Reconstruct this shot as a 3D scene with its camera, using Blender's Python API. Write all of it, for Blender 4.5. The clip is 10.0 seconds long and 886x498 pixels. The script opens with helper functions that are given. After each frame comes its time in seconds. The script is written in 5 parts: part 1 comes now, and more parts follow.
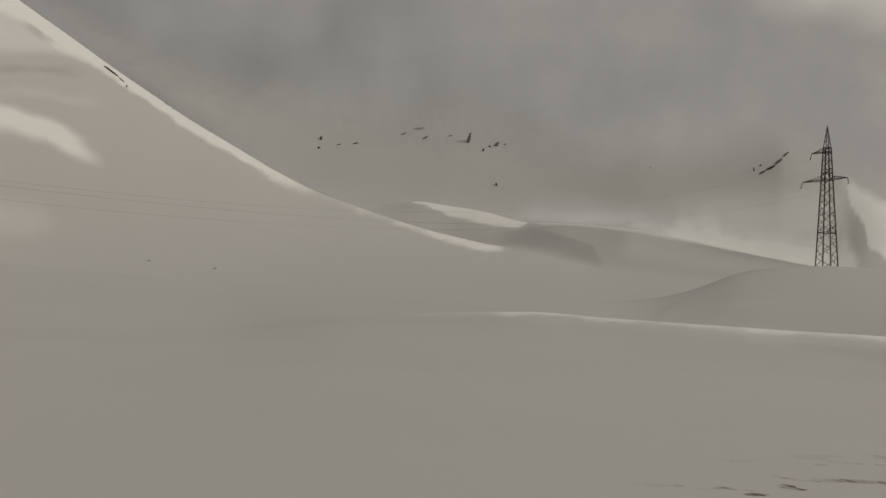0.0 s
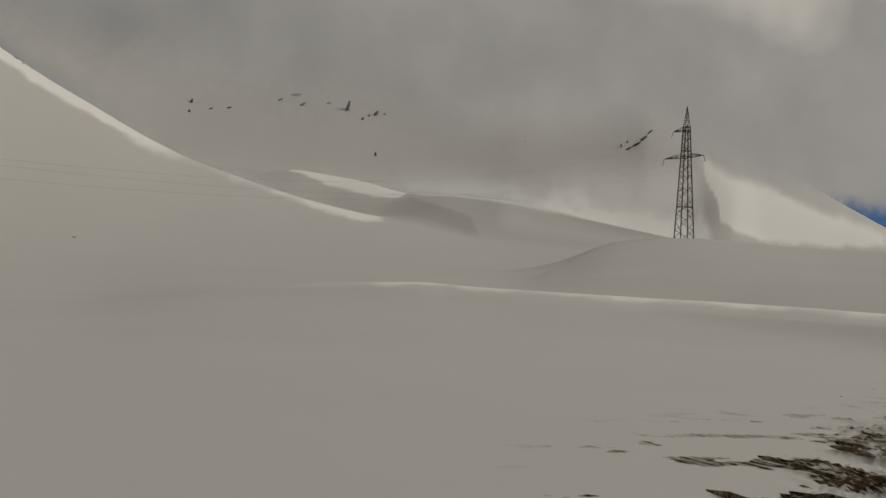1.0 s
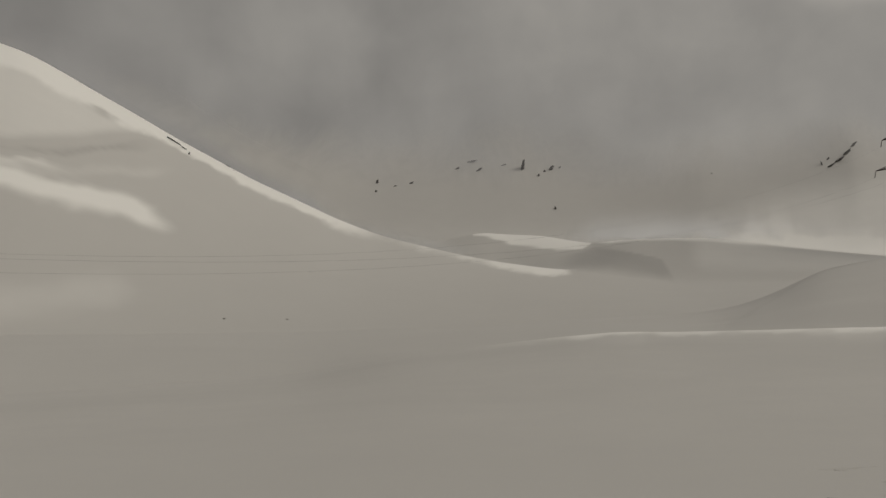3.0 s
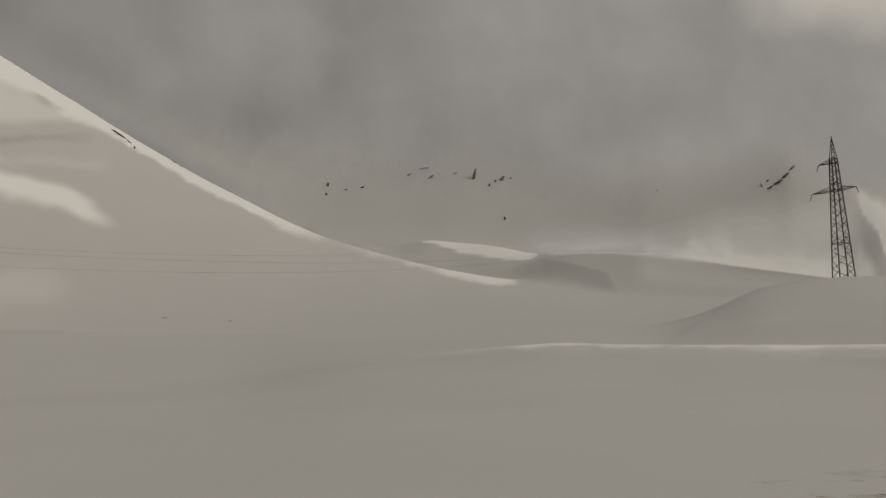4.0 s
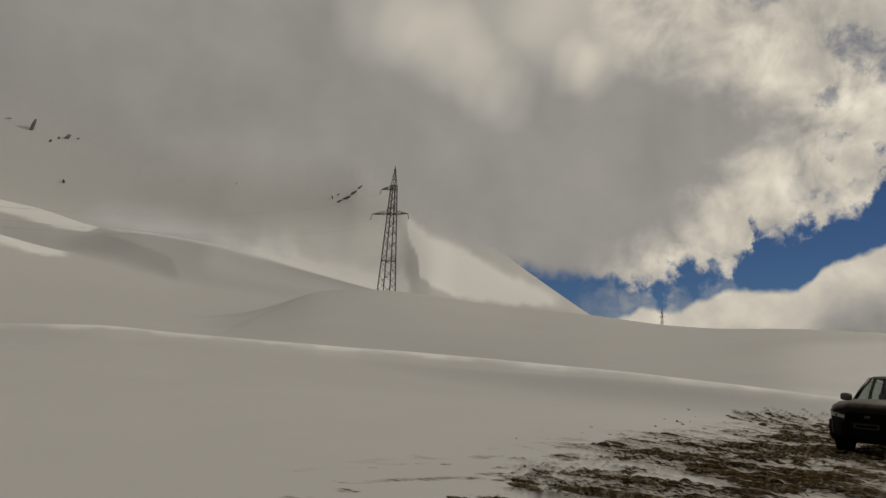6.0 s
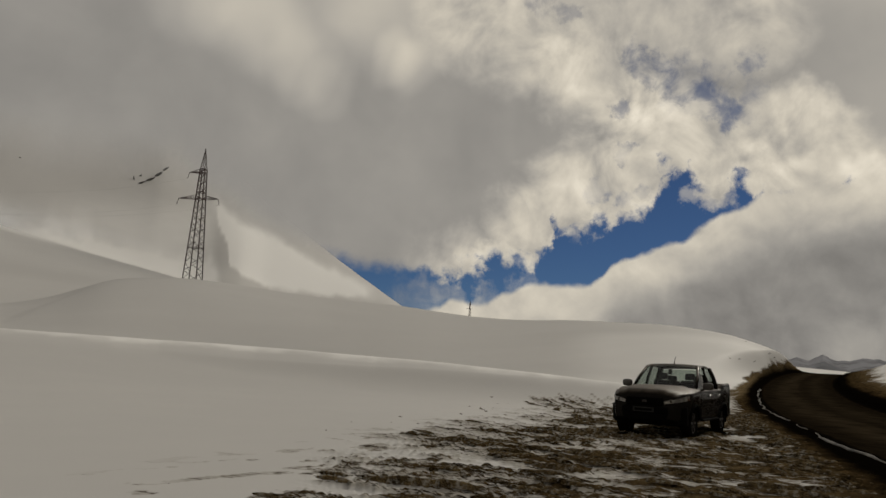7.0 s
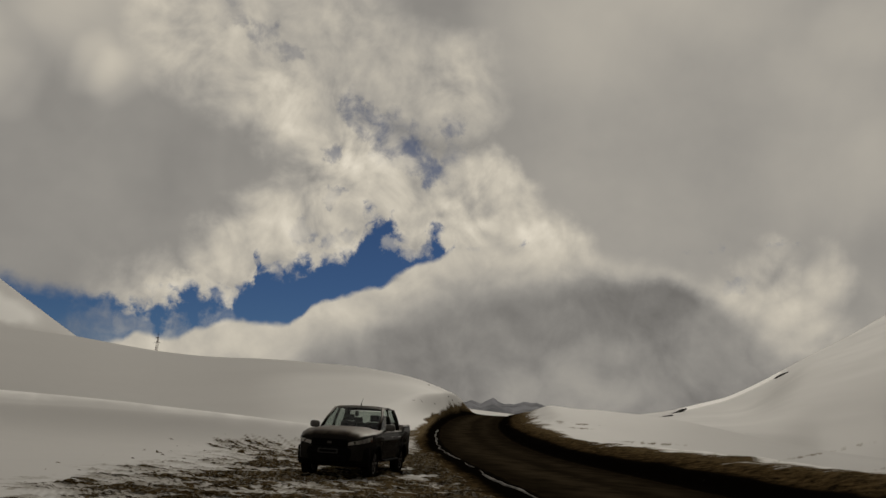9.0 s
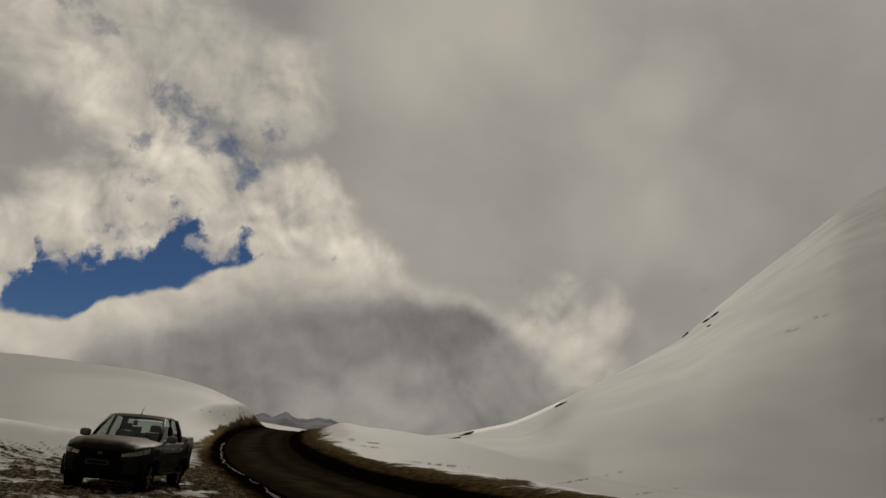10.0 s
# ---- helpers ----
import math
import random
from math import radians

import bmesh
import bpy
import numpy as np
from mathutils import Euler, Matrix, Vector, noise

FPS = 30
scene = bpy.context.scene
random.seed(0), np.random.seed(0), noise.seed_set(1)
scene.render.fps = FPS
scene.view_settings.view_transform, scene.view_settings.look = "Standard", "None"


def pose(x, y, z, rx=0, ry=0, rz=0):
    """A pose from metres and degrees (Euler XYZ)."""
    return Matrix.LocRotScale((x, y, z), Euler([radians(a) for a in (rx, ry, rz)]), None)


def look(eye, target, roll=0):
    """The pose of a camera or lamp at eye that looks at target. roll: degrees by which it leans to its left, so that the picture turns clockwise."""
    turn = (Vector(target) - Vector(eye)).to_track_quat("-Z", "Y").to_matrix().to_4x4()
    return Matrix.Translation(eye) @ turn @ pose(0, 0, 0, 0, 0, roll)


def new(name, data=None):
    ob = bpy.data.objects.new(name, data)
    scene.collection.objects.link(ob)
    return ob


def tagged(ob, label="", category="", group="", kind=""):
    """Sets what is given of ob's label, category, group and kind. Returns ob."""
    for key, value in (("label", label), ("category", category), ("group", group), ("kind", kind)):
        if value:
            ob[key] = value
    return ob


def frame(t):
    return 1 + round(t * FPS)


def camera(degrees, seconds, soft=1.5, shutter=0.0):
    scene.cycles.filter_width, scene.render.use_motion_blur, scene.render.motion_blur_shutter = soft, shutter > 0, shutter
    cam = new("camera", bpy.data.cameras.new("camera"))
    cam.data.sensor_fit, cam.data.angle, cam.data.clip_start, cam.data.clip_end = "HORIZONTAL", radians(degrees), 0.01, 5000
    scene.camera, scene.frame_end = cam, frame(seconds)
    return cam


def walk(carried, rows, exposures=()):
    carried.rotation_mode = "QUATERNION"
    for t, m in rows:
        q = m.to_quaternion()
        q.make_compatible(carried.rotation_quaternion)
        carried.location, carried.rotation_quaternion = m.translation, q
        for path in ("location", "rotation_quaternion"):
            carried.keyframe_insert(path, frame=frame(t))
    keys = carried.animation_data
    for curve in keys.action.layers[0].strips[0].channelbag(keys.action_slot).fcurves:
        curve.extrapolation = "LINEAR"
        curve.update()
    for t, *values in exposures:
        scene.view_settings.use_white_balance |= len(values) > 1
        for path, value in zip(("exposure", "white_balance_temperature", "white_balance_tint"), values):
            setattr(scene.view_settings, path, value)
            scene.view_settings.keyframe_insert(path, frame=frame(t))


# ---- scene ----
cam = camera(62.03, 10.0, soft=1.5)
EYE = Vector((0.0, 0.0, 1.5))
# seconds, turn to the left, tilt up, lean to the left (degrees), sway of the eye (metres)
TURNS = [
    (0.0, -0.19, 5.75, 3.30, 0.000, 0.000, 0.000),
    (0.5, -7.94, 3.90, 2.98, 0.000, 0.000, 0.000),
    (1.0, -9.73, 3.94, 2.82, 0.000, 0.000, 0.000),
    (1.5, -4.23, 3.04, 2.47, 0.000, 0.000, 0.000),
    (2.0, 2.41, 7.70, -0.69, 0.000, 0.000, 0.000),
    (2.5, 3.25, 8.29, -2.06, 0.000, 0.000, 0.000),
    (2.7, 4.88, 8.08, -2.04, 0.000, 0.000, 0.000),
    (3.8, 2.92, 8.77, -0.66, 0.000, 0.000, 0.000),
    (4.0, 0.81, 8.65, -0.53, 0.000, 0.000, 0.000),
    (4.5, -4.97, 8.28, 0.83, -0.005, 0.012, -0.008),
    (5.0, -12.41, 8.14, 0.97, -0.011, 0.024, -0.015),
    (5.4, -21.50, 7.21, 2.25, -0.015, 0.034, -0.022),
    (5.5, -23.21, 6.77, 2.93, -0.016, 0.036, -0.023),
    (5.7, -26.91, 7.83, 3.64, -0.018, 0.041, -0.026),
    (6.8, -43.50, 8.53, 2.46, -0.030, 0.067, -0.043),
    (7.0, -46.58, 9.05, 2.87, -0.024, 0.053, -0.016),
    (7.5, -53.82, 9.93, 3.68, -0.012, 0.021, -0.026),
    (8.0, -56.71, 10.96, 3.80, 0.013, -0.029, -0.013),
    (8.1, -57.96, 11.14, 3.85, 0.014, -0.030, -0.009),
    (8.2, -59.73, 11.72, 3.90, 0.015, -0.032, -0.005),
    (8.5, -68.36, 12.57, 4.39, 0.019, -0.036, 0.007),
    (9.0, -69.55, 13.30, 3.29, 0.005, -0.008, 0.006),
    (9.5, -75.54, 13.81, 4.26, 0.008, -0.016, 0.029),
    (9.6, -77.43, 13.88, 4.34, 0.007, -0.015, 0.033),
    (10.0, -84.47, 15.66, 5.61, 0.003, -0.013, 0.051),
]


def held(yaw, pitch, roll, dx, dy, dz):
    return pose(EYE.x + dx, EYE.y + dy, EYE.z + dz, 90 + pitch, 0, yaw) @ pose(0, 0, 0, 0, 0, roll)


walk(cam, [(row[0], held(*row[1:])) for row in TURNS],
     exposures=[(0.0, -0.09, 6740, 9), (4.5, -0.09, 6760, 9), (5.5, -0.08, 6850, 9), (7.0, -0.06, 6850, 9), (8.0, -0.05, 6850, 9), (8.5, -0.06, 6850, 9), (9.0, -0.19, 6850, 9), (10.0, -0.20, 6850, 9)])

# ---------------------------------------------------------------- directions
# Compass bearings are degrees clockwise from +y; heights above the horizon in degrees.


def way(az, el):
    a, e = radians(az), radians(el)
    return Vector((math.sin(a) * math.cos(e), math.cos(a) * math.cos(e), math.sin(e)))


# ---------------------------------------------------------------- node helpers
class Nodes:
    """Short forms for building a node tree."""

    def __init__(self, tree):
        self.tree = tree
        self.nodes = tree.nodes
        self.links = tree.links

    def put(self, socket, value):
        if isinstance(value, bpy.types.NodeSocket):
            self.links.new(value, socket)
        elif value is not None:
            if isinstance(value, (tuple, list)) and socket.type == "RGBA" and len(value) == 3:
                value = (*value, 1.0)
            socket.default_value = value

    def math(self, op, a, b=None, c=None, clamp=False):
        n = self.nodes.new("ShaderNodeMath")
        n.operation, n.use_clamp = op, clamp
        for s, v in zip(n.inputs, (a, b, c)):
            self.put(s, v)
        return n.outputs[0]

    def vec(self, op, a, b=None, scale=None):
        n = self.nodes.new("ShaderNodeVectorMath")
        n.operation = op
        self.put(n.inputs[0], a)
        if b is not None:
            self.put(n.inputs[1], b)
        if scale is not None:
            self.put(n.inputs["Scale"], scale)
        return n.outputs["Value"] if op in ("DOT_PRODUCT", "LENGTH", "DISTANCE") else n.outputs["Vector"]

    def noise(self, vector, scale, detail=4.0, rough=0.5, distortion=0.0, color=False):
        n = self.nodes.new("ShaderNodeTexNoise")
        self.put(n.inputs["Vector"], vector)
        self.put(n.inputs["Scale"], scale)
        self.put(n.inputs["Detail"], detail)
        self.put(n.inputs["Roughness"], rough)
        self.put(n.inputs["Distortion"], distortion)
        return n.outputs["Color"] if color else n.outputs[0]

    def range(self, v, a, b, c=0.0, d=1.0, smooth=True):
        n = self.nodes.new("ShaderNodeMapRange")
        n.interpolation_type = "SMOOTHSTEP" if smooth else "LINEAR"
        for s, x in zip(n.inputs, (v, a, b, c, d)):
            self.put(s, x)
        return n.outputs[0]

    def mix(self, f, a, b):
        n = self.nodes.new("ShaderNodeMix")
        n.data_type = "RGBA"
        self.put(n.inputs[0], f)
        self.put(n.inputs[6], a)
        self.put(n.inputs[7], b)
        return n.outputs[2]

    def bump(self, height, strength, distance, normal=None):
        n = self.nodes.new("ShaderNodeBump")
        self.put(n.inputs["Height"], height)
        self.put(n.inputs["Strength"], strength)
        self.put(n.inputs["Distance"], distance)
        if normal is not None:
            self.put(n.inputs["Normal"], normal)
        return n.outputs[0]

    def coords(self, which="Object"):
        return self.nodes.new("ShaderNodeTexCoord").outputs[which]


# ---------------------------------------------------------------- sky, clouds and sun
SUN_AZ, SUN_EL = 84.0, 36.0

# the long rift of open sky: (bearing, height) along its lower and upper edge
RIFT_LOW = [(36, 3.6), (45, 3.9), (46.4, 4.4), (47.3, 5.1), (48.4, 5.2), (49.4, 4.9), (50.3, 4.9), (51.6, 5.75), (53.1, 6.3), (54.7, 6.75), (56.4, 6.9), (58.0, 6.65), (58.9, 7.2),
            (59.5, 8.1), (60.5, 8.8), (62.2, 9.35), (64.8, 10.15), (66.5, 11.1), (67.6, 11.8), (69.1, 12.4), (70.4, 13.2), (72.5, 13.6)]
RIFT_HIGH = [(36, 7.8), (38.7, 8.0), (41, 7.75), (44.4, 7.3), (47.4, 7.2), (49.8, 7.4), (50.6, 8.5), (51.4, 9.0), (52.1, 8.3), (53.7, 8.05), (54.6, 9.1), (55.1, 11.4), (55.9, 10.5), (58.6, 10.5),
             (61.1, 11.5), (62.1, 11.6), (62.7, 13.6), (63.2, 15.0), (63.9, 15.5), (65.2, 14.8), (66.1, 13.4), (67.4, 12.7), (68.1, 14.6), (68.9, 14.9), (69.8, 13.4), (70.8, 12.6), (73, 12.4)]
# top of the dark cloud bank over the road, and how far below its bright rim the shade begins
BANK_TOP = [(44, 4.5), (47.3, 5.3), (51.6, 5.85), (54.7, 6.75), (58, 6.65), (59.5, 8.1), (62.2, 9.35), (64.8, 10.15), (67.6, 11.8), (70.4, 13.2), (74, 13.8), (78, 13.3), (82.3, 12.8), (86.5, 12.2), (90.5, 11.2), (94, 10.1), (100, 9.0), (110, 9.0)]
BANK_RIM = [(44, 8.0), (56, 6.5), (60, 4.2), (65, 3.9), (69.5, 4.2), (74, 3.6), (78, 2.7), (82, 1.8), (87, 1.0), (90, 1.6), (94, 3.5), (110, 6.0)]
# bearing, height, radius in degrees, weight
THIN = [(61.1, 23.7, 1.0, 0.8), (62.0, 23.0, 0.8, 0.7), (63.1, 22.5, 1.1, 0.75), (64.8, 21.9, 1.2, 0.75), (65.5, 22.4, 0.9, 0.75), (64.8, 20.6, 1.2, 0.75), (66.5, 21.0, 1.4, 0.85), (67.6, 20.2, 1.0, 0.75), (68.5, 19.1, 1.1, 0.85),
        (69.7, 22.7, 0.9, 0.65), (69.9, 20.6, 0.8, 0.6), (60.2, 20.1, 0.6, 0.6), (60.3, 16.7, 0.6, 0.6), (58.2, 13.9, 0.8, 0.75), (60.6, 12.9, 0.7, 0.8), (61.8, 14.0, 0.6, 0.7), (48.7, 9.2, 0.7, 0.75), (51.1, 29.1, 0.9, 0.5), (53.6, 27.9, 1.0, 0.55), (55.6, 27.0, 0.7, 0.45), (91.5, 11.0, 0.6, 0.45)]
BRIGHT_A = [(61, 19.5, 3.6, 1.0), (58, 22.5, 3.4, 0.9), (55.5, 24, 3.2, 0.85), (52, 25.5, 3.6, 0.7), (48, 27.5, 4, 0.6), (65, 17.6, 3.2, 0.9), (70, 16, 4, 0.8), (73.3, 18.5, 2.4, 0.95), (75.6, 16.3, 2.6, 0.9), (77, 14.2, 3, 0.7),
     (59.5, 15, 3.2, 0.85), (56, 13.5, 3, 0.8), (52.6, 10.6, 2.6, 0.75), (47.2, 8.4, 2.0, 0.5), (62.5, 17, 3, 0.9)]
BRIGHT_B = [(70, 25.5, 3.6, 0.6), (65, 26.2, 4, 0.55), (60, 28, 5, 0.5), (54, 30, 6, 0.45)]
HAZY = [(26.5, 26.2, 3.0, 0.3), (29.5, 25.0, 2.5, 0.33), (32, 23.7, 2.2, 0.33), (34.3, 22.4, 1.9, 0.3), (36.6, 21.0, 1.6, 0.28), (36, 28.5, 4, 0.35), (42, 27.5, 4, 0.5), (42.2, 23.0, 1.4, 0.45), (43.6, 22.3, 1.3, 0.4),
        (-28, 21.5, 5, 0.3), (-21, 18.5, 2.6, 0.2), (-16, 24, 3.5, 0.3), (16, 9.5, 5, 0.12), (80, 33, 6, 0.35), (103, 28.4, 2.6, 0.16), (99.5, 26, 3.0, 0.14), (92, 33, 4, 0.25), (98, 19, 3.5, 0.16), (105, 18.5, 3.5, 0.16)]
BRIGHT_C = [(93.5, 11.6, 2.2, 0.6), (97.5, 11.4, 2.0, 0.45), (92, 8.6, 2.4, 0.45), (96, 8.0, 3, 0.45), (76, 2.4, 2.4, 0.5), (80.5, 2.6, 3, 0.5), (85, 3.2, 3.4, 0.5), (90, 5.5, 3.0, 0.55)]
BRIGHT = BRIGHT_A + BRIGHT_B + BRIGHT_C
DARK = [(5, 19, 6, 0.3), (14, 20, 6, 0.2), (5, 21, 15, 0.34), (-22, 22, 11, 0.25), (20, 17, 9, 0.15), (44, 14, 8, 0.22), (47, 17.5, 6, 0.28), (39, 15, 7, 0.25),
        (52, 17.5, 4, 0.25), (40.5, 20.0, 3.0, 0.3), (-14, 22, 4, 0.3), (103.5, 13.0, 3.0, 0.28), (110, 17, 7, 0.3), (113, 24, 7, 0.25), (99, 9.6, 1.6, 0.3), (88, 20, 6, 0.12)]


def cloud_group():
    """Colour of the clouds and share of open sky, for a direction."""
    g = bpy.data.node_groups.new("clouds", "ShaderNodeTree")
    g.interface.new_socket("Way", in_out="INPUT", socket_type="NodeSocketVector")
    g.interface.new_socket("Cloud", in_out="OUTPUT", socket_type="NodeSocketColor")
    g.interface.new_socket("Open", in_out="OUTPUT", socket_type="NodeSocketFloat")
    k = Nodes(g)
    inp, out = g.nodes.new("NodeGroupInput"), g.nodes.new("NodeGroupOutput")
    d = k.vec("NORMALIZE", inp.outputs[0])

    def swayed(scale, amount, detail, rough=0.6):
        n = k.noise(d, scale, detail, rough, color=True)
        return k.vec("NORMALIZE", k.vec("ADD", d, k.vec("SCALE", k.vec("SUBTRACT", n, (0.5, 0.5, 0.5)), scale=amount)))

    def bearings(v):
        s = g.nodes.new("ShaderNodeSeparateXYZ")
        k.put(s.inputs[0], v)
        az = k.math("MULTIPLY", k.math("ARCTAN2", s.outputs[0], s.outputs[1]), 180 / math.pi)
        return az, k.math("MULTIPLY", k.math("ARCSINE", s.outputs[2]), 180 / math.pi)

    def outline(az, rows, low=0.0, high=30.0):
        """The height of a drawn outline over a bearing."""
        ramp = g.nodes.new("ShaderNodeValToRGB")
        first, last = rows[0][0], rows[-1][0]
        k.put(ramp.inputs[0], k.range(az, first, last, smooth=False))
        cr = ramp.color_ramp
        cr.interpolation = "LINEAR"
        while len(cr.elements) < len(rows):
            cr.elements.new(0.5)
        for e, (a, h) in zip(cr.elements, rows):
            e.position = (a - first) / (last - first)
        for e, (a, h) in zip(cr.elements, rows):
            q = (h - low) / (high - low)
            e.color = (q, q, q, 1.0)
        return k.math("MULTIPLY_ADD", ramp.outputs[0], high - low, low)

    def blobs(rows, v, mode, reach=1.45, core=0.0):
        total = None
        for az, el, radius, weight in rows:
            dot = k.vec("DOT_PRODUCT", v, tuple(way(az, el)))
            b = k.range(dot, math.cos(radians(radius * reach)), math.cos(radians(radius * core)), 0.0, weight, smooth=True)
            total = b if total is None else k.math(mode, total, b)
        return total

    ragged, gentle, soft = swayed(17.0, 0.062, 7.0, 0.58), swayed(24.0, 0.022, 5.0, 0.5), swayed(8.0, 0.11, 5.0)
    wispy = swayed(30.0, 0.075, 8.0, 0.62)
    # puffs of cloud, lit from the upper right
    puff = k.noise(d, 11.0, 6.0, 0.5, 0.35)
    toward = k.vec("NORMALIZE", k.vec("ADD", d, tuple(way(84, 40) * 0.03)))
    relief = k.math("SUBTRACT", puff, k.noise(toward, 11.0, 6.0, 0.5, 0.35))
    broad = k.noise(d, 5.0, 4.0, 0.5, 0.1)
    fine = k.noise(d, 30.0, 5.0, 0.55, 0.3)

    # open sky
    ra, re = bearings(ragged)
    ga, ge = bearings(gentle)
    over = k.math("SUBTRACT", ge, outline(ga, RIFT_LOW))
    torn = k.math("ADD", k.math("MULTIPLY", k.math("SUBTRACT", fine, 0.5), 3.2), k.math("MULTIPLY", k.math("SUBTRACT", k.noise(wispy, 60.0, 3.0, 0.5), 0.5), 2.6))
    under = k.math("ADD", k.math("SUBTRACT", outline(ra, RIFT_HIGH), re), k.math("MULTIPLY", torn, k.range(ra, 42, 48)))
    rift = k.math("MULTIPLY", k.range(over, -0.3, 0.25), k.range(under, -0.95, 0.7))
    veil = k.math("MULTIPLY", blobs([(44.5, 4.8, 1.8, 0.35), (47.0, 5.4, 1.1, 0.4), (50.3, 5.4, 1.1, 0.4), (53, 6.7, 0.9, 0.3), (67.2, 13.4, 1.1, 0.75), (65.9, 13.6, 0.7, 0.45)], wispy, "MAXIMUM"), k.range(fine, 0.35, 0.62, 0.35, 1.0))
    rift = k.math("MULTIPLY", rift, k.math("SUBTRACT", 1.0, veil))
    thin = k.math("MULTIPLY", blobs(THIN, wispy, "MAXIMUM", 1.45, 0.1), k.range(fine, 0.60, 0.36, 0.25, 1.1))
    opening = k.math("MAXIMUM", rift, k.math("MULTIPLY", thin, 0.78))

    # upper clouds: bright and curdled beside the rift, smooth and grey away from it
    bright = blobs(BRIGHT, soft, "MAXIMUM")
    dark = blobs(DARK, soft, "MAXIMUM")
    lip = k.math("MULTIPLY", k.range(under, -4.2, -0.1), k.math("MULTIPLY", k.range(ra, 42, 50), k.range(ra, 75, 70)))
    bright = k.math("MAXIMUM", bright, k.math("MULTIPLY", lip, 0.85))
    v = k.math("ADD", k.range(ga, 66, 84, 0.300, 0.350), k.math("MULTIPLY", k.math("SUBTRACT", broad, 0.5), 0.18))
    v = k.math("ADD", v, k.math("MULTIPLY", k.math("MULTIPLY", bright, k.range(puff, 0.25, 0.70, 0.45, 1.1)), 0.33))
    curd = k.math("ADD", k.math("MULTIPLY", relief, 1.15), k.math("MULTIPLY", k.math("SUBTRACT", fine, 0.5), 0.34))
    v = k.math("ADD", v, k.math("MULTIPLY", curd, k.math("MULTIPLY_ADD", bright, 0.92, 0.04)))
    v = k.math("ADD", v, k.math("MULTIPLY", blobs(HAZY, swayed(5.0, 0.10, 3.0, 0.5), "ADD", 1.7), 0.24))
    v = k.math("MULTIPLY", v, k.math("SUBTRACT", 1.0, k.math("MULTIPLY", dark, 0.36)))

    # the bank over the road: a bright rim, a dark belly, pale haze at its foot
    sa, se = bearings(swayed(15.0, 0.032, 6.0))
    deep = k.math("SUBTRACT", outline(sa, BANK_TOP), se)
    f = k.math("DIVIDE", deep, outline(sa, BANK_RIM))
    bank = k.math("SUBTRACT", 0.55, k.math("ADD", k.range(f, 0.1, 1.0, 0.0, 0.19), k.range(f, 0.6, 1.4, 0.0, 0.115)))
    bank = k.math("SUBTRACT", bank, k.math("MULTIPLY", k.range(sa, 78, 88, 0.0, 0.05), k.range(sa, 96, 90)))
    bank = k.math("ADD", bank, k.math("MULTIPLY", curd, k.range(f, 0.0, 1.2, 0.5, 0.22)))
    bank = k.math("ADD", bank, k.math("MULTIPLY", blobs(BRIGHT_C, soft, "MAXIMUM"), 0.17))
    edge_width = k.range(sa, 70, 76, 0.35, 1.4)
    inside = k.math("MULTIPLY", k.range(deep, k.math("MULTIPLY", edge_width, -0.6), edge_width), k.math("MULTIPLY", k.range(sa, 43, 48), k.range(sa, 99, 90)))
    v = k.math("ADD", v, k.math("MULTIPLY", inside, k.math("SUBTRACT", bank, v)))

    thick = k.math("MULTIPLY", k.range(k.vec("DOT_PRODUCT", d, tuple(way(70, 15))), 0.58, -0.25), 0.34)
    v = k.math("MULTIPLY", v, k.math("SUBTRACT", 1.0, thick))
    tone = k.mix(k.range(v, 0.2, 0.62), (1.012, 0.984, 0.954), (1.068, 1.0, 0.875))
    k.put(out.inputs[0], k.vec("SCALE", tone, scale=v))
    k.put(out.inputs[1], opening)
    return g


CLOUDS = cloud_group()
world = bpy.data.worlds.new("sky")
scene.world = world
world.use_nodes = True
k = Nodes(world.node_tree)
k.nodes.clear()
sky = k.nodes.new("ShaderNodeTexSky")
sky.sky_type, sky.sun_disc = "NISHITA", False
sky.sun_elevation, sky.sun_rotation = radians(SUN_EL), radians(SUN_AZ)
sky.altitude, sky.air_density, sky.dust_density, sky.ozone_density = 2400, 1.0, 0.3, 3.0
grp = k.nodes.new("ShaderNodeGroup")
grp.node_tree = CLOUDS
k.put(grp.inputs[0], k.coords("Generated"))
back = k.nodes.new("ShaderNodeBackground")
blue = k.vec("SCALE", sky.outputs[0], scale=0.024)
blue = k.vec("MULTIPLY", blue, (0.60, 0.82, 1.14))
k.put(back.inputs[0], k.mix(grp.outputs[1], grp.outputs[0], blue))
k.put(back.inputs[1], 1.0)
k.put(k.nodes.new("ShaderNodeOutputWorld").inputs[0], back.outputs[0])

sun_data = bpy.data.lights.new("sun", "SUN")
sun_data.energy, sun_data.angle, sun_data.color = 1.05, radians(14), (1.0, 0.95, 0.86)
sun = new("sun", sun_data)
sun.matrix_world = look(way(SUN_AZ, SUN_EL) * 100, (0, 0, 0))


# ---------------------------------------------------------------- materials
def material(name):
    m = bpy.data.materials.new(name)
    m.use_nodes = True
    k = Nodes(m.node_tree)
    k.nodes.clear()
    out = k.nodes.new("ShaderNodeOutputMaterial")
    bsdf = k.nodes.new("ShaderNodeBsdfPrincipled")
    k.put(out.inputs[0], bsdf.outputs[0])
    return m, k, bsdf


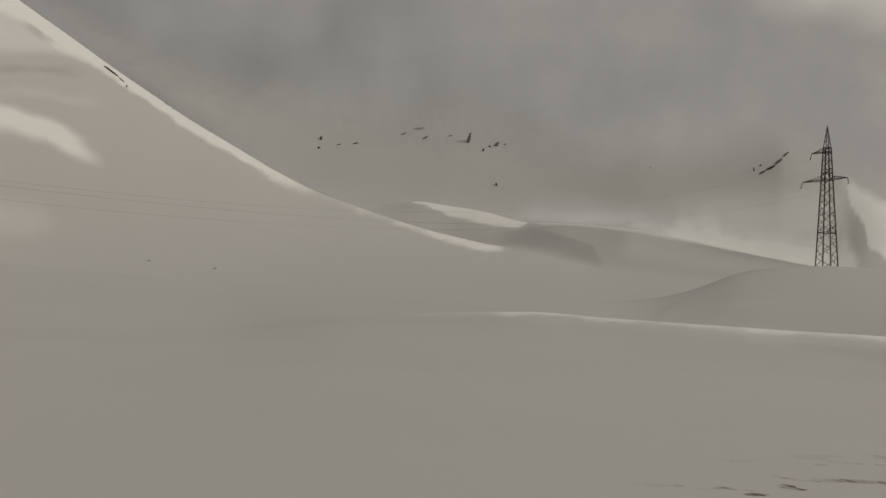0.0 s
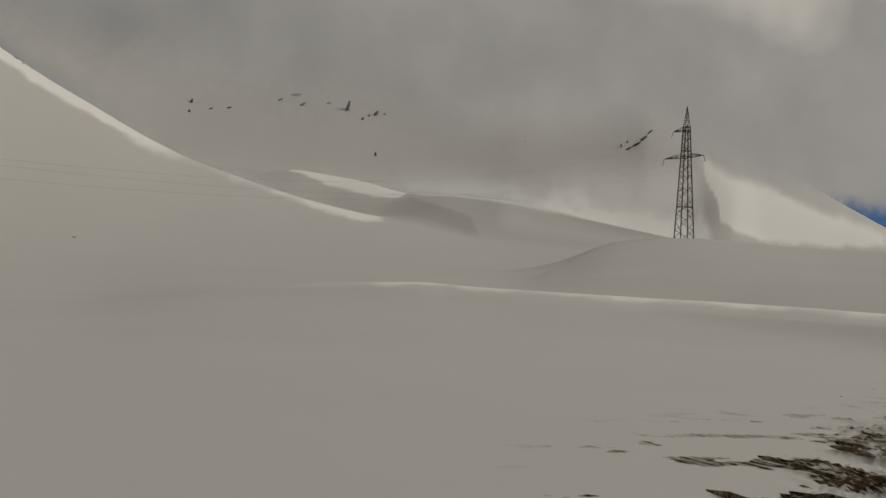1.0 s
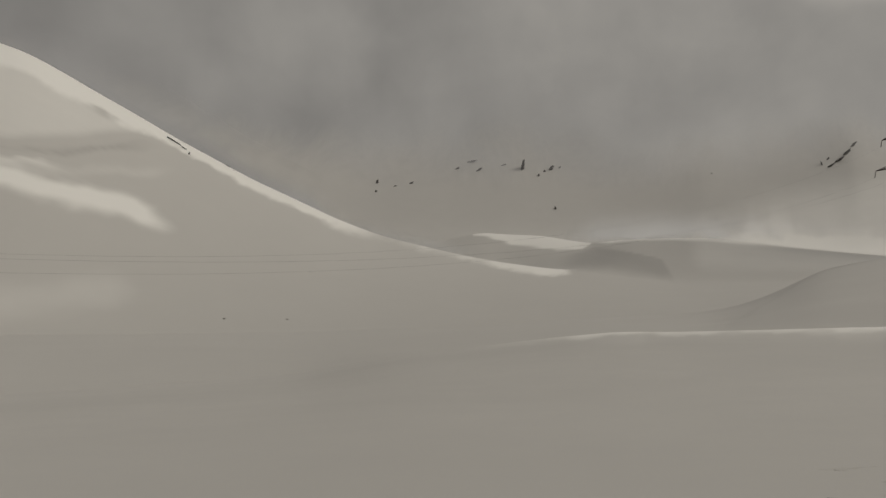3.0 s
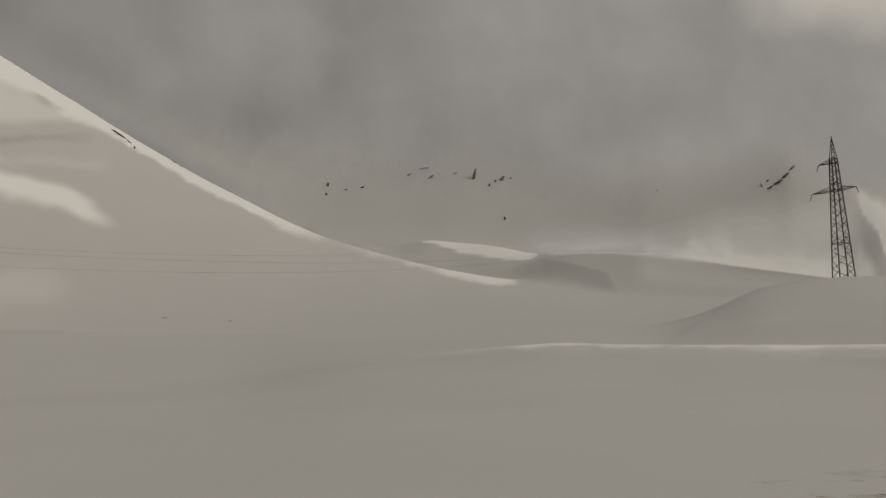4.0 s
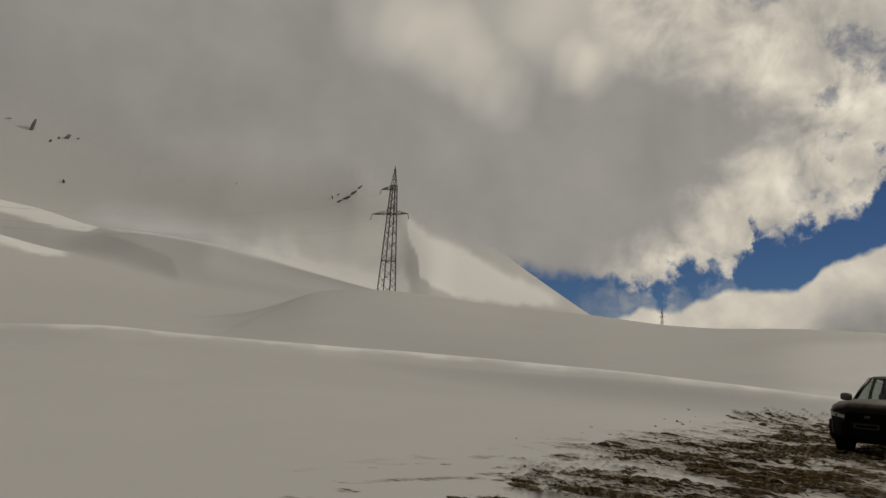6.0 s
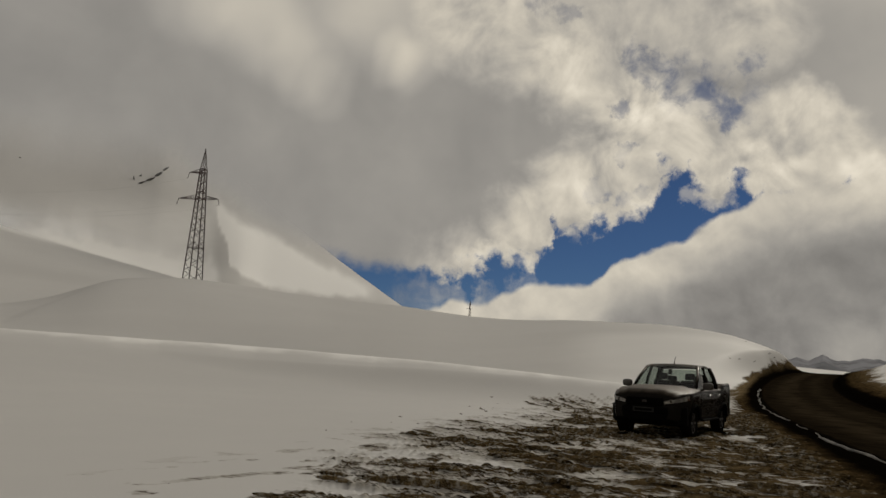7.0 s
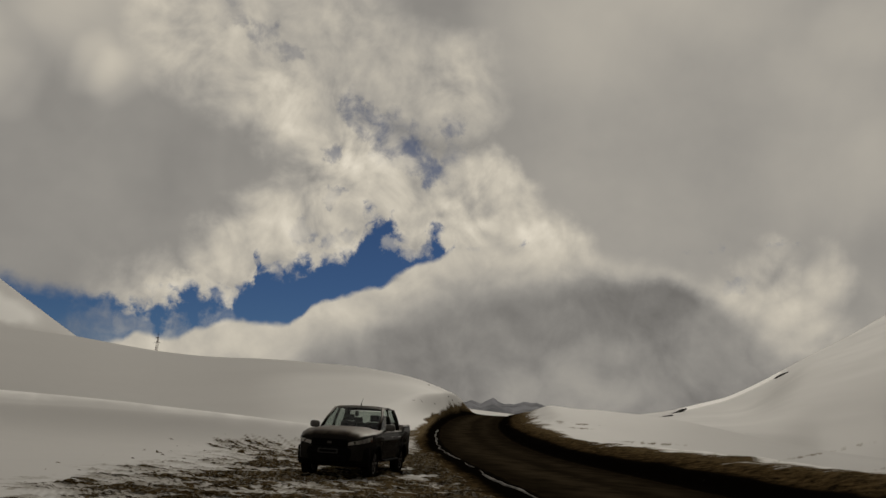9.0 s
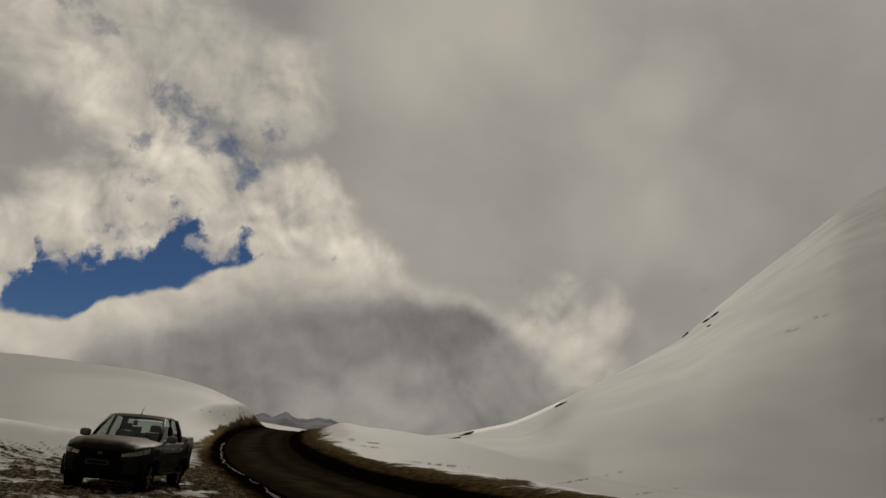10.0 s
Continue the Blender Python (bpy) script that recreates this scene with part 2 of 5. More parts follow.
def plain(name, colour, rough=0.5, metal=0.0, grain=40.0, vary=0.25, relief=0.0, coat=0.0, shine=0.3):
    m, k, b = material(name)
    c = k.coords("Object")
    n = k.math("ADD", k.math("MULTIPLY", k.noise(c, grain, 5.0, 0.6), 0.6), k.math("MULTIPLY", k.noise(c, grain * 0.13, 3.0), 0.4))
    f = k.range(n, 0.3, 0.7, 1.0 - vary, 1.0 + vary)
    k.put(b.inputs["Base Color"], k.vec("SCALE", tuple(colour), scale=f))
    k.put(b.inputs["Roughness"], k.range(n, 0.3, 0.7, max(rough - 0.08, 0.02), min(rough + 0.08, 1.0)))
    k.put(b.inputs["Metallic"], metal)
    k.put(b.inputs["Coat Weight"], coat)
    k.put(b.inputs["Specular IOR Level"], shine)
    if relief:
        k.put(b.inputs["Normal"], k.bump(n, 0.6, relief))
    return m


def ground_material():
    m, k, b = material("snow_and_mud")
    p = k.nodes.new("ShaderNodeNewGeometry").outputs["Position"]
    at = k.nodes.new("ShaderNodeAttribute")
    at.attribute_name = "mud"
    rd = k.nodes.new("ShaderNodeAttribute")
    rd.attribute_name = "asphalt"
    small = k.noise(p, 13.0, 7.0, 0.68)
    flow = k.nodes.new("ShaderNodeCombineXYZ")
    for i, name in enumerate(("flow_u", "flow_v")):
        f = k.nodes.new("ShaderNodeAttribute")
        f.attribute_name = name
        k.put(flow.inputs[i], f.outputs["Fac"])
    streak = k.noise(k.vec("MULTIPLY", flow.outputs[0], (1.7, 10.0, 1.0)), 1.0, 8.0, 0.7, 0.5)
    mud = k.math("ADD", at.outputs["Fac"], k.math("MULTIPLY", k.math("SUBTRACT", small, 0.5), 0.7))
    mud = k.math("ADD", mud, k.math("MULTIPLY", k.math("SUBTRACT", streak, 0.5), 2.3))
    mud = k.math("MULTIPLY", k.range(mud, 0.36, 0.60), k.range(at.outputs["Fac"], 0.02, 0.2))
    drift = k.noise(k.vec("MULTIPLY", p, (0.25, 0.6, 0.6)), 1.1, 5.0, 0.55)
    crust = k.nodes.new("ShaderNodeAttribute")
    crust.attribute_name = "crust"
    far_keep = k.math("MULTIPLY_ADD", crust.outputs["Fac"], 0.85, 0.15)
    wide = k.math("MULTIPLY_ADD", k.math("SUBTRACT", k.noise(p, 0.05, 4.0, 0.5), 0.5), far_keep, 0.5)
    fr = k.nodes.new("ShaderNodeAttribute")
    fr.attribute_name = "powder_and_light"
    grain = k.math("MULTIPLY_ADD", k.math("SUBTRACT", k.noise(p, 0.5, 8.0, 0.6), 0.5), far_keep, 0.5)
    snow = k.mix(k.range(wide, 0.3, 0.7), (0.585, 0.574, 0.557), (0.635, 0.622, 0.602))
    snow = k.mix(k.range(grain, 0.35, 0.7, 0.0, 0.3), snow, (0.575, 0.565, 0.555))
    # brighter snow: loose drifts, and sunlight painted on crests and slopes
    powder_and_light = k.math("ADD", fr.outputs["Fac"], k.math("MULTIPLY", k.math("SUBTRACT", wide, 0.5), 0.5))
    snow = k.mix(k.math("MULTIPLY", k.range(powder_and_light, 0.1, 0.9), k.range(fr.outputs["Fac"], 0.0, 0.3)), snow, (0.95, 0.94, 0.915))
    # negative values darken the snow where shade is painted
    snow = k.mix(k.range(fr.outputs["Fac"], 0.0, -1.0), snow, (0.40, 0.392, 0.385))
    snow = k.mix(k.math("MULTIPLY", k.range(at.outputs["Fac"], 0.02, 0.35, 0.0, 0.92), k.range(k.noise(p, 2.2, 5.0, 0.6), 0.3, 0.65, 0.35, 1.0)), snow, (0.29, 0.265, 0.22))
    clay = k.noise(p, 3.0, 6.0, 0.6)
    earth = k.mix(k.range(clay, 0.3, 0.7), (0.006, 0.004, 0.0018), (0.088, 0.058, 0.026))
    earth = k.mix(k.range(k.noise(p, 28.0, 4.0, 0.6), 0.5, 0.8, 0.0, 0.5), earth, (0.21, 0.152, 0.078))
    tar = k.mix(k.range(k.noise(p, 1.2, 6.0, 0.6), 0.3, 0.7), (0.0070, 0.0052, 0.0032), (0.017, 0.0125, 0.0075))
    tar = k.mix(k.range(k.noise(p, 60.0, 3.0, 0.6), 0.5, 0.7, 0.0, 0.4), tar, (0.027, 0.020, 0.0118))
    we = k.nodes.new("ShaderNodeAttribute")
    we.attribute_name = "wet_or_shaded"
    st = k.nodes.new("ShaderNodeAttribute")
    st.attribute_name = "straw"
    blades = k.range(k.noise(k.vec("MULTIPLY", p, (9.0, 9.0, 3.0)), 1.0, 6.0, 0.7), 0.32, 0.62)
    earth = k.mix(k.math("MULTIPLY", st.outputs["Fac"], blades), earth, (0.25, 0.185, 0.10))
    # near-black earth: damp soil together with painted shade
    earth = k.mix(we.outputs["Fac"], earth, (0.0032, 0.0025, 0.0017))
    tk = k.nodes.new("ShaderNodeAttribute")
    tk.attribute_name = "dust"
    tar = k.mix(k.math("MULTIPLY", tk.outputs["Fac"], k.range(k.noise(p, 0.8, 5.0, 0.6), 0.25, 0.7)), tar, (0.052, 0.039, 0.023))
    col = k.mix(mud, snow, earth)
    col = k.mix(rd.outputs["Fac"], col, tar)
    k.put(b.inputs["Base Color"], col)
    wet_or_shaded = k.math("MAXIMUM", mud, rd.outputs["Fac"])
    k.put(b.inputs["Roughness"], k.range(wet_or_shaded, 0.0, 1.0, 0.65, 1.0))
    k.put(b.inputs["Specular IOR Level"], k.range(wet_or_shaded, 0.0, 0.5, 0.2, 0.0))
    h = k.math("ADD", k.math("MULTIPLY", k.math("MULTIPLY", drift, 0.012), crust.outputs["Fac"]), k.math("MULTIPLY", k.math("MULTIPLY", small, crust.outputs["Fac"]), k.range(wet_or_shaded, 0.0, 1.0, 0.006, 0.06)))
    k.put(b.inputs["Normal"], k.bump(h, 0.7, 1.0))
    return m


def rock_material():
    m, k, b = material("dark_rock")
    c = k.coords("Object")
    n = k.noise(c, 1.2, 8.0, 0.65)
    col = k.mix(k.range(n, 0.3, 0.7), (0.02, 0.018, 0.017), (0.10, 0.09, 0.08))
    nz = k.nodes.new("ShaderNodeSeparateXYZ")
    k.put(nz.inputs[0], k.nodes.new("ShaderNodeNewGeometry").outputs["Normal"])
    col = k.mix(k.range(k.math("ADD", nz.outputs[2], k.math("MULTIPLY", n, 0.5)), 1.0, 1.25), col, (0.8, 0.8, 0.8))
    k.put(b.inputs["Base Color"], col)
    k.put(b.inputs["Roughness"], 0.9)
    k.put(b.inputs["Normal"], k.bump(n, 0.8, 0.3))
    return m


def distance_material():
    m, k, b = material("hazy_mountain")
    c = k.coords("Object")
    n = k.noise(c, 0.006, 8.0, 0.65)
    # distance haze is put into these blue-grey colours
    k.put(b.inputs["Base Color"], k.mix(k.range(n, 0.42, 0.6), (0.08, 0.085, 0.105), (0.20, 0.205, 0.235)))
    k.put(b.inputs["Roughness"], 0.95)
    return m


SNOW = ground_material()
ROCK = rock_material()
HAZE = distance_material()
STEEL = plain("weathered_red_brown_steel", (0.055, 0.036, 0.033), 0.6, 0.35, 2.0, 0.4)


def part(name, bm, mat, parent=None, label="", smooth=False):
    me = bpy.data.meshes.new(name)
    bm.normal_update()
    bm.to_mesh(me)
    bm.free()
    me.materials.append(mat)
    if smooth:
        me.shade_smooth()
    ob = new(name, me)
    ob.parent = parent
    if label:
        ob["label"] = label
    return ob


# ---------------------------------------------------------------- lie of the land
def wave(x, y, seed=0):
    """Smooth lattice noise, about -1 to 1."""
    xi, yi = np.floor(x).astype(np.int64), np.floor(y).astype(np.int64)
    fx, fy = x - xi, y - yi
    fx, fy = fx * fx * fx * (fx * (fx * 6 - 15) + 10), fy * fy * fy * (fy * (fy * 6 - 15) + 10)

    def h(a, b):
        v = (a * 374761393 + b * 668265263 + seed * 974634777) & 0xFFFFFFFF
        v = ((v ^ (v >> 13)) * 1274126177) & 0xFFFFFFFF
        return ((v ^ (v >> 16)) & 0xFFFF) / 32767.5 - 1.0

    return (h(xi, yi) * (1 - fx) + h(xi + 1, yi) * fx) * (1 - fy) + (h(xi, yi + 1) * (1 - fx) + h(xi + 1, yi + 1) * fx) * fy


def fbm(x, y, octaves=4, seed=0, gain=0.5):
    total, amp = 0.0, 1.0
    for i in range(octaves):
        total = total + amp * wave(x * 2.03**i + 17.3 * i, y * 2.03**i - 9.1 * i, seed + i)
        amp *= gain
    return total


def smooth01(x, a, b):
    t = np.clip((x - a) / (b - a), 0, 1)
    return t * t * (3 - 2 * t)


AZ = np.concatenate([np.arange(-180, -44, 2.0), np.arange(-44, -36, 0.5), np.arange(-36, 122, 0.12), np.arange(122, 130, 0.5), np.arange(130, 180.1, 2.0)])
R = np.concatenate([[0.0, 0.4, 0.9, 1.5, 2.2, 2.9], 3.5 * np.exp(np.arange(0, 400) * 0.0075)])
R = np.concatenate([R, R[-1] * np.exp(np.arange(1, 161) * 0.0130)])
R = np.concatenate([R, R[-1] * np.exp(np.arange(1, 90) * 0.0265)])
R = R[R < 4600]


def along(rows, soft=1.2):
    """A rounded line through (bearing, value) pairs, at every bearing of the ground."""
    a = np.arange(-180, 180.01, 0.25)
    v = np.interp(a, [r[0] for r in rows], [r[1] for r in rows])
    n = np.arange(-20, 21) * 0.25
    w = np.exp(-0.5 * (n / max(soft, 0.05)) ** 2)
    v = np.convolve(np.pad(v, 20, mode="edge"), w / w.sum(), mode="valid")
    return np.interp(AZ, a, v)


def rise(el, r):
    return EYE.z + r * np.tan(np.radians(el + 0.14))


near_el = along([(-180, -2), (-33, -1.6), (-16, -1.1), (-8, 0.1), (1, 0.8), (8, 1.25), (14, 1.05), (28, 0.8), (38, 0.5), (45, 0.35), (55, -0.25), (60, -0.6), (66, -0.8), (72, -0.6), (80, -1.6), (100, -2.2), (180, -2)])
near_r = along([(-180, 60), (30, 60), (55, 42), (62, 38), (70, 45), (80, 40), (100, 36), (180, 40)], 3)
mid_el = along([(-180, 1), (-35, 2.3), (-15, 2.0), (0, 2.2), (10, 2.3), (15, 2.4), (17.3, 2.9), (19.3, 3.6), (22, 4.9), (25, 5.35), (28.6, 5.5), (32, 5.2), (37, 4.75),
                (43.5, 4.5), (48.7, 3.9), (52, 3.75), (57, 4.0), (63.6, 3.95), (68, 3.4), (71.2, 2.15), (72.5, 1.45), (74, 0.8), (76, 0.8), (78, 1.5), (81, 1.6), (87, 1.2), (92, 0.3), (97, -0.5), (105, -1), (180, -1)], 1.0)
mid_r = along([(-180, 165), (45, 165), (57, 130), (68, 110), (76, 112), (82, 95), (100, 80), (180, 80)], 3)
dip_mid = along([(-180, 0), (12, 0), (16, 0.5), (20, 3.5), (26, 7), (60, 8), (76, 4), (90, 3), (100, 0.5), (180, 0)], 1.5)
slope_el = along([(-180, 10), (-90, 15), (-60, 26), (-35.2, 21.7), (-32.6, 20.6), (-29.9, 19.3), (-27.9, 18.35), (-25.4, 17.0), (-22.4, 15.5), (-19.4, 13.95), (-16.2, 12.5), (-13, 10.9), (-9.8, 9.6), (-6.3, 8.6), (-3.65, 7.85), (-0.95, 7.2), (3.5, 6.35), (8, 5.6), (12, 4.9), (20, 4.2), (28, 3.6), (45, 3), (70, 1.2), (80, 0.6), (87, 0.9), (94, 1.6), (99, 4.2), (103, 6.3), (108, 9.2), (115, 12), (122, 14), (180, 9)], 0.8)
ridge_el = along([(-180, 9), (-90, 14), (-60, 22), (-35.6, 20), (-20, 12.3), (-11.6, 9), (-5, 9.2), (-1.8, 9.95), (3.1, 9.4), (6.6, 8.4), (10.5, 8.45), (15, 8.2), (20.4, 7.0), (27.5, 5.5), (35, 4.2), (45, 3), (70, 0.9), (80, 0.6), (82, 0.9),
                  (86.7, 1.75), (90.9, 3.05), (95, 5.25), (99, 7.4), (103.3, 10.1), (106, 12.7), (108.5, 14.8), (114, 19), (122, 23), (140, 26), (180, 14)], 0.5)
spur_el = along([(-180, 6), (-60, 12), (-20, 10), (0, 9), (15, 7.6), (24, 6.0), (28, 5.7), (30, 6.4), (31.2, 6.4), (33, 5.5), (38, 4.2), (43.5, 3.7), (49, 3.6), (54, 2.6), (70, 0.6), (78, 0.2), (90, 1), (110, 8), (180, 8)], 0.35)
peak_el = along([(-180, 12), (-60, 24), (-30, 23), (0, 21), (15, 20), (25, 18), (28.7, 15.3), (33, 11.7), (38.6, 7.8), (43.5, 4.45), (46, 2.6), (50, 1.2), (60, 0.6), (70, 0.5), (78, 0.2), (90, 1), (110, 8), (180, 8)], 0.3)

ridge_r = along([(-180, 520), (78, 520), (84, 400), (90, 380), (95, 430), (103, 600), (108, 780), (115, 1000), (122, 1150), (180, 1150)], 1.5)
a2, r2 = np.meshgrid(AZ, R, indexing="ij")
X, Y = r2 * np.sin(np.radians(a2)), r2 * np.cos(np.radians(a2))


def lay():
    z = np.zeros_like(r2)
    nr, mr = near_r, mid_r
    near_z, mid_z = rise(near_el, nr), rise(mid_el, mr)
    ridge_z, rr = rise(ridge_el, ridge_r), ridge_r
    plane = smooth01(AZ, 90, 97)
    slope_z = (1 - plane) * rise(slope_el, 400) + plane * (mid_z + (ridge_z - mid_z) * (0.77 * rr - 116) / (rr - 116))
    saddle = slope_z - 8 + smooth01(AZ, -1, 10) * (8 + 0.42 * (ridge_z - slope_z))
    rows = [(nr * 0, nr * 0), (nr * 0.35, near_z * 0.1), (nr * 0.8, near_z * 0.8), (nr, near_z),
            (nr * 1.28, near_z - 1.5), (mr * 0.75, near_z + (mid_z - near_z) * 0.55), (mr, mid_z),
            (mr * 1.25, mid_z - dip_mid * 0.7), (mr * 1.45, mid_z - dip_mid * 0.6 + (slope_z - mid_z) * 0.15 * (1 - plane)),
            (rr * 0.77, slope_z), (rr * 0.865, saddle), (rr, ridge_z),
            (rr * 1.15, ridge_z - 25), (np.maximum(1000, rr * 1.4), rise(spur_el, 1000)), (np.maximum(1600, rr * 1.8), rise(peak_el, 1600)),
            (mr * 0 + 2400, rise(peak_el, 1600) * 0.4), (mr * 0 + 5000, -20 + mr * 0)]
    for i in range(len(AZ)):
        z[i] = np.interp(R, [q[0][i] for q in rows], [q[1][i] for q in rows])
    # rounded crests: a blur along the distance, in steps of its logarithm
    lr = np.linspace(math.log(3.0), math.log(4600), 1200)
    w = np.exp(-0.5 * (np.arange(-24, 25) / 5.0) ** 2)
    w /= w.sum()
    for i in range(len(AZ)):
        v = np.interp(lr, np.log(np.maximum(R, 0.01)), z[i])
        v = np.convolve(np.pad(v, 24, mode="edge"), w, mode="valid")
        z[i] = np.where(R > 3.2, np.interp(np.log(np.maximum(R, 0.01)), lr, v), z[i])
    return z


Z = lay()
# a wind scoop under a scarp, and the steep end of the middle rise
scarp = np.interp(r2, [380, 410, 430, 460, 520], [12.9, 12.3, 11.6, 9.6, 6.7])
Z -= 0.8 * smooth01(scarp - a2, -0.2, 1.8) * (1 - smooth01(scarp - a2, 2.5, 11.0)) * smooth01(r2, 372, 400) * (1 - smooth01(r2, 500, 540))
edge = np.interp(r2, [95, 120, 150, 175], [16.5, 18.6, 21.5, 24.0])
Z -= 0.25 * smooth01(edge - a2, 0.0, 1.6) * (1 - smooth01(edge - a2, 2.0, 9.0)) * smooth01(r2, 90, 115) * (1 - smooth01(r2, 160, 200))
Z += 0.0012 * r2 * fbm(X / 110, Y / 90, 2, 5) * smooth01(r2, 150, 450) + 0.10 * fbm(X / 15, Y / 11, 2, 11) * smooth01(r2, 25, 90) * (1 - smooth01(r2, 130, 260))
Z += 0.012 * fbm(X / 3.2, Y / 2.2, 3, 21) * smooth01(r2, 4, 12)
# hollows and ribs of the far mountain
bend_x, bend_y = X + 60 * fbm(X / 300, Y / 300, 2, 8), Y + 60 * fbm(X / 300, Y / 300, 2, 9)
Z += smooth01(r2, 650, 1000) * (1 - smooth01(r2, 1700, 2300)) * 5 * fbm(bend_x / 260, bend_y / 260, 2, 7, 0.35) * (1 - smooth01(a2, 25, 30))

# the road's middle line
ROAD = [(-60, -36.0), (-30, -20.5), (0, -7.0), (17.2, 0.99), (35.93, 9.55), (45.88, 13.6), (55.73, 17.39), (65.51, 20.89), (77.23, 24.37), (90.87, 27.79), (104.58, 30.63), (123.44, 33.03), (148.34, 34.21)]
ROAD_HALF = 2.75


def road_line(step=0.5):
    p = np.array(ROAD, float)
    s = np.concatenate([[0], np.cumsum(np.hypot(*np.diff(p, axis=0).T))])
    t = np.arange(0, s[-1], step)
    q = np.stack([np.interp(t, s, p[:, 0]), np.interp(t, s, p[:, 1])], 1)
    n = 15
    w = np.ones(2 * n + 1) / (2 * n + 1)
    for _ in range(2):
        q = np.stack([np.convolve(np.pad(q[:, j], n, mode="reflect", reflect_type="odd"), w, mode="valid") for j in (0, 1)], 1)
    return q


LINE = road_line()
HEAD = np.gradient(LINE, axis=0)
HEAD /= np.hypot(HEAD[:, 0], HEAD[:, 1])[:, None]


def road_height(x, y):
    d = np.hypot(x, y)
    return (3.1 * smooth01(d, 30, 125) ** 1.15 + 0.09 * smooth01(d, 8, 18)) * smooth01(x, -6, 8)


def by_road(x, y):
    """Signed distance from the road's middle (left of it positive), and the step along it."""
    side, best, at = np.zeros(x.shape), np.full(x.shape, 1e9), np.zeros(x.shape, int)
    for i in range(0, len(LINE), 2):
        dx, dy = x - LINE[i, 0], y - LINE[i, 1]
        d = dx * dx + dy * dy
        m = d < best
        best = np.where(m, d, best)
        side = np.where(m, HEAD[i, 0] * dy - HEAD[i, 1] * dx, side)
        at = np.where(m, i, at)
    return np.sign(side) * np.sqrt(best), at


rows_near = R < 200
SIDE = np.full(r2.shape, 1e3)
sel = np.s_[:, rows_near]
SIDE[sel], _ = by_road(X[sel], Y[sel])
wob = 0.35 * fbm(X / 6, Y / 6, 3, 31)
d_road = np.abs(SIDE)
RZ = road_height(X, Y)
# level strip of road and lay-by
lot_far = smooth01(X + 0.3 * Y, 27, 38)
flat = np.where(SIDE > 0, 1 - smooth01(SIDE, 11.7 - 8.5 * lot_far, 35.0 - 25.0 * lot_far - 5.2 * smooth01(r2, 60, 92)), 1 - smooth01(-SIDE, 4.6, 9.0))
Z = Z * (1 - flat) + RZ * flat
# ploughed banks along both edges
kerb_s = -SIDE - 0.35 * wob
right_bank = (0.52 * smooth01(kerb_s, 2.95, 3.5) + 0.48 * smooth01(kerb_s, 3.5, 5.6)) * (1 - smooth01(kerb_s, 6.2, 13.0)) * (r2 < 190)
left_bank = np.exp(-0.5 * ((SIDE - 3.7 - wob * 0.3) / 0.55) ** 2)
Z += right_bank * (0.78 + 0.07 * fbm(X / 1.6, Y / 1.6, 4, 41)) + left_bank * lot_far * (0.12 + 0.05 * fbm(X / 1.6, Y / 1.6, 4, 42)) + left_bank * (1 - lot_far) * 0.08
# frozen ruts and clods of the lay-by
ahead, across = 0.766 * X + 0.643 * Y, 0.643 * X - 0.766 * Y
span_s = np.arange(-40, 80, 0.25)
lean = np.interp(span_s, [-40, 0, 8, 11, 17, 27, 40], [-0.9, -2.6, -2.6, -2.3, -0.95, -0.5, -0.2])
u, v = 0.9 * np.interp(ahead, span_s, np.cumsum(np.sqrt(1 + lean * lean)) * 0.25), 0.62 * (across - np.interp(ahead, span_s, np.cumsum(lean) * 0.25))
clod = 0.8 * fbm(u / 0.95, v / 0.22, 4, 51, 0.66) + 0.35 * fbm(u / 2.6, v / 0.8, 3, 52) + 0.3 * fbm(X / 0.45, Y / 0.45, 3, 53, 0.6) + 0.3 * fbm(X / 4.0, Y / 4.0, 2, 57)
fine_clod = fbm(u / 1.1, v / 0.085, 3, 54, 0.6)
clod = clod + smooth01(r2, 20, 32) * (0.9 * fine_clod - 0.7 * clod)
spread = SIDE + 1.5 * fbm(X / 2.6, Y / 2.6, 4, 61)
lot_wide = 4.2 + 9.0 * (1 - smooth01(X + 0.3 * Y, 31, 42))
lot = np.maximum(smooth01(a2, 31, 41), smooth01(-a2 + 8 * fbm(X / 1.3, Y / 1.3, 3, 62), 50, 85)) * smooth01(SIDE, 2.6, 4.0) * (1 - smooth01(spread, lot_wide * 0.74, lot_wide * 1.12))
lot *= 1 - smooth01(X, 32, 39)
Z += smooth01(lot, 0.2, 0.8) * 0.06 * np.clip(clod, -0.6, 1.4) * (1 - smooth01(r2, 20, 42))
mud = np.clip(0.345 + 0.05 * (1 - smooth01(SIDE, 5, 12)) + 0.16 * (1 - smooth01(SIDE, 4.5, 7.5)) + 0.34 * clod * smooth01(lot, 0.0, 0.3) - (1 - lot) * 0.75, 0, 1) * (lot > 0.01)
# bare banks beside the road
bank_mud = np.clip(left_bank * 1.3, 0, 1)
mud = np.maximum(mud, np.clip(bank_mud + 0.25 * fbm(X / 0.8, Y / 0.8, 3, 71), 0, 1) * (bank_mud > 0.15))
mud = np.maximum(mud, smooth01(-SIDE, 2.2, 2.9) * (1 - smooth01(-SIDE + 1.5 * wob + 0.5 * fbm(X / 0.9, Y / 0.9, 3, 72), 4.9, 7.3)))
mud = np.maximum(mud, 1 - smooth01(d_road, 3.9, 4.6))
cut = smooth01(SIDE, 3.0, 3.6) * (1 - smooth01(SIDE + 2.2 * fbm(X / 3.0, Y / 3.0, 4, 73) * 0.3, 4.0, 5.6)) * smooth01(X, 36, 46) * (1 - smooth01(X, 95, 120))
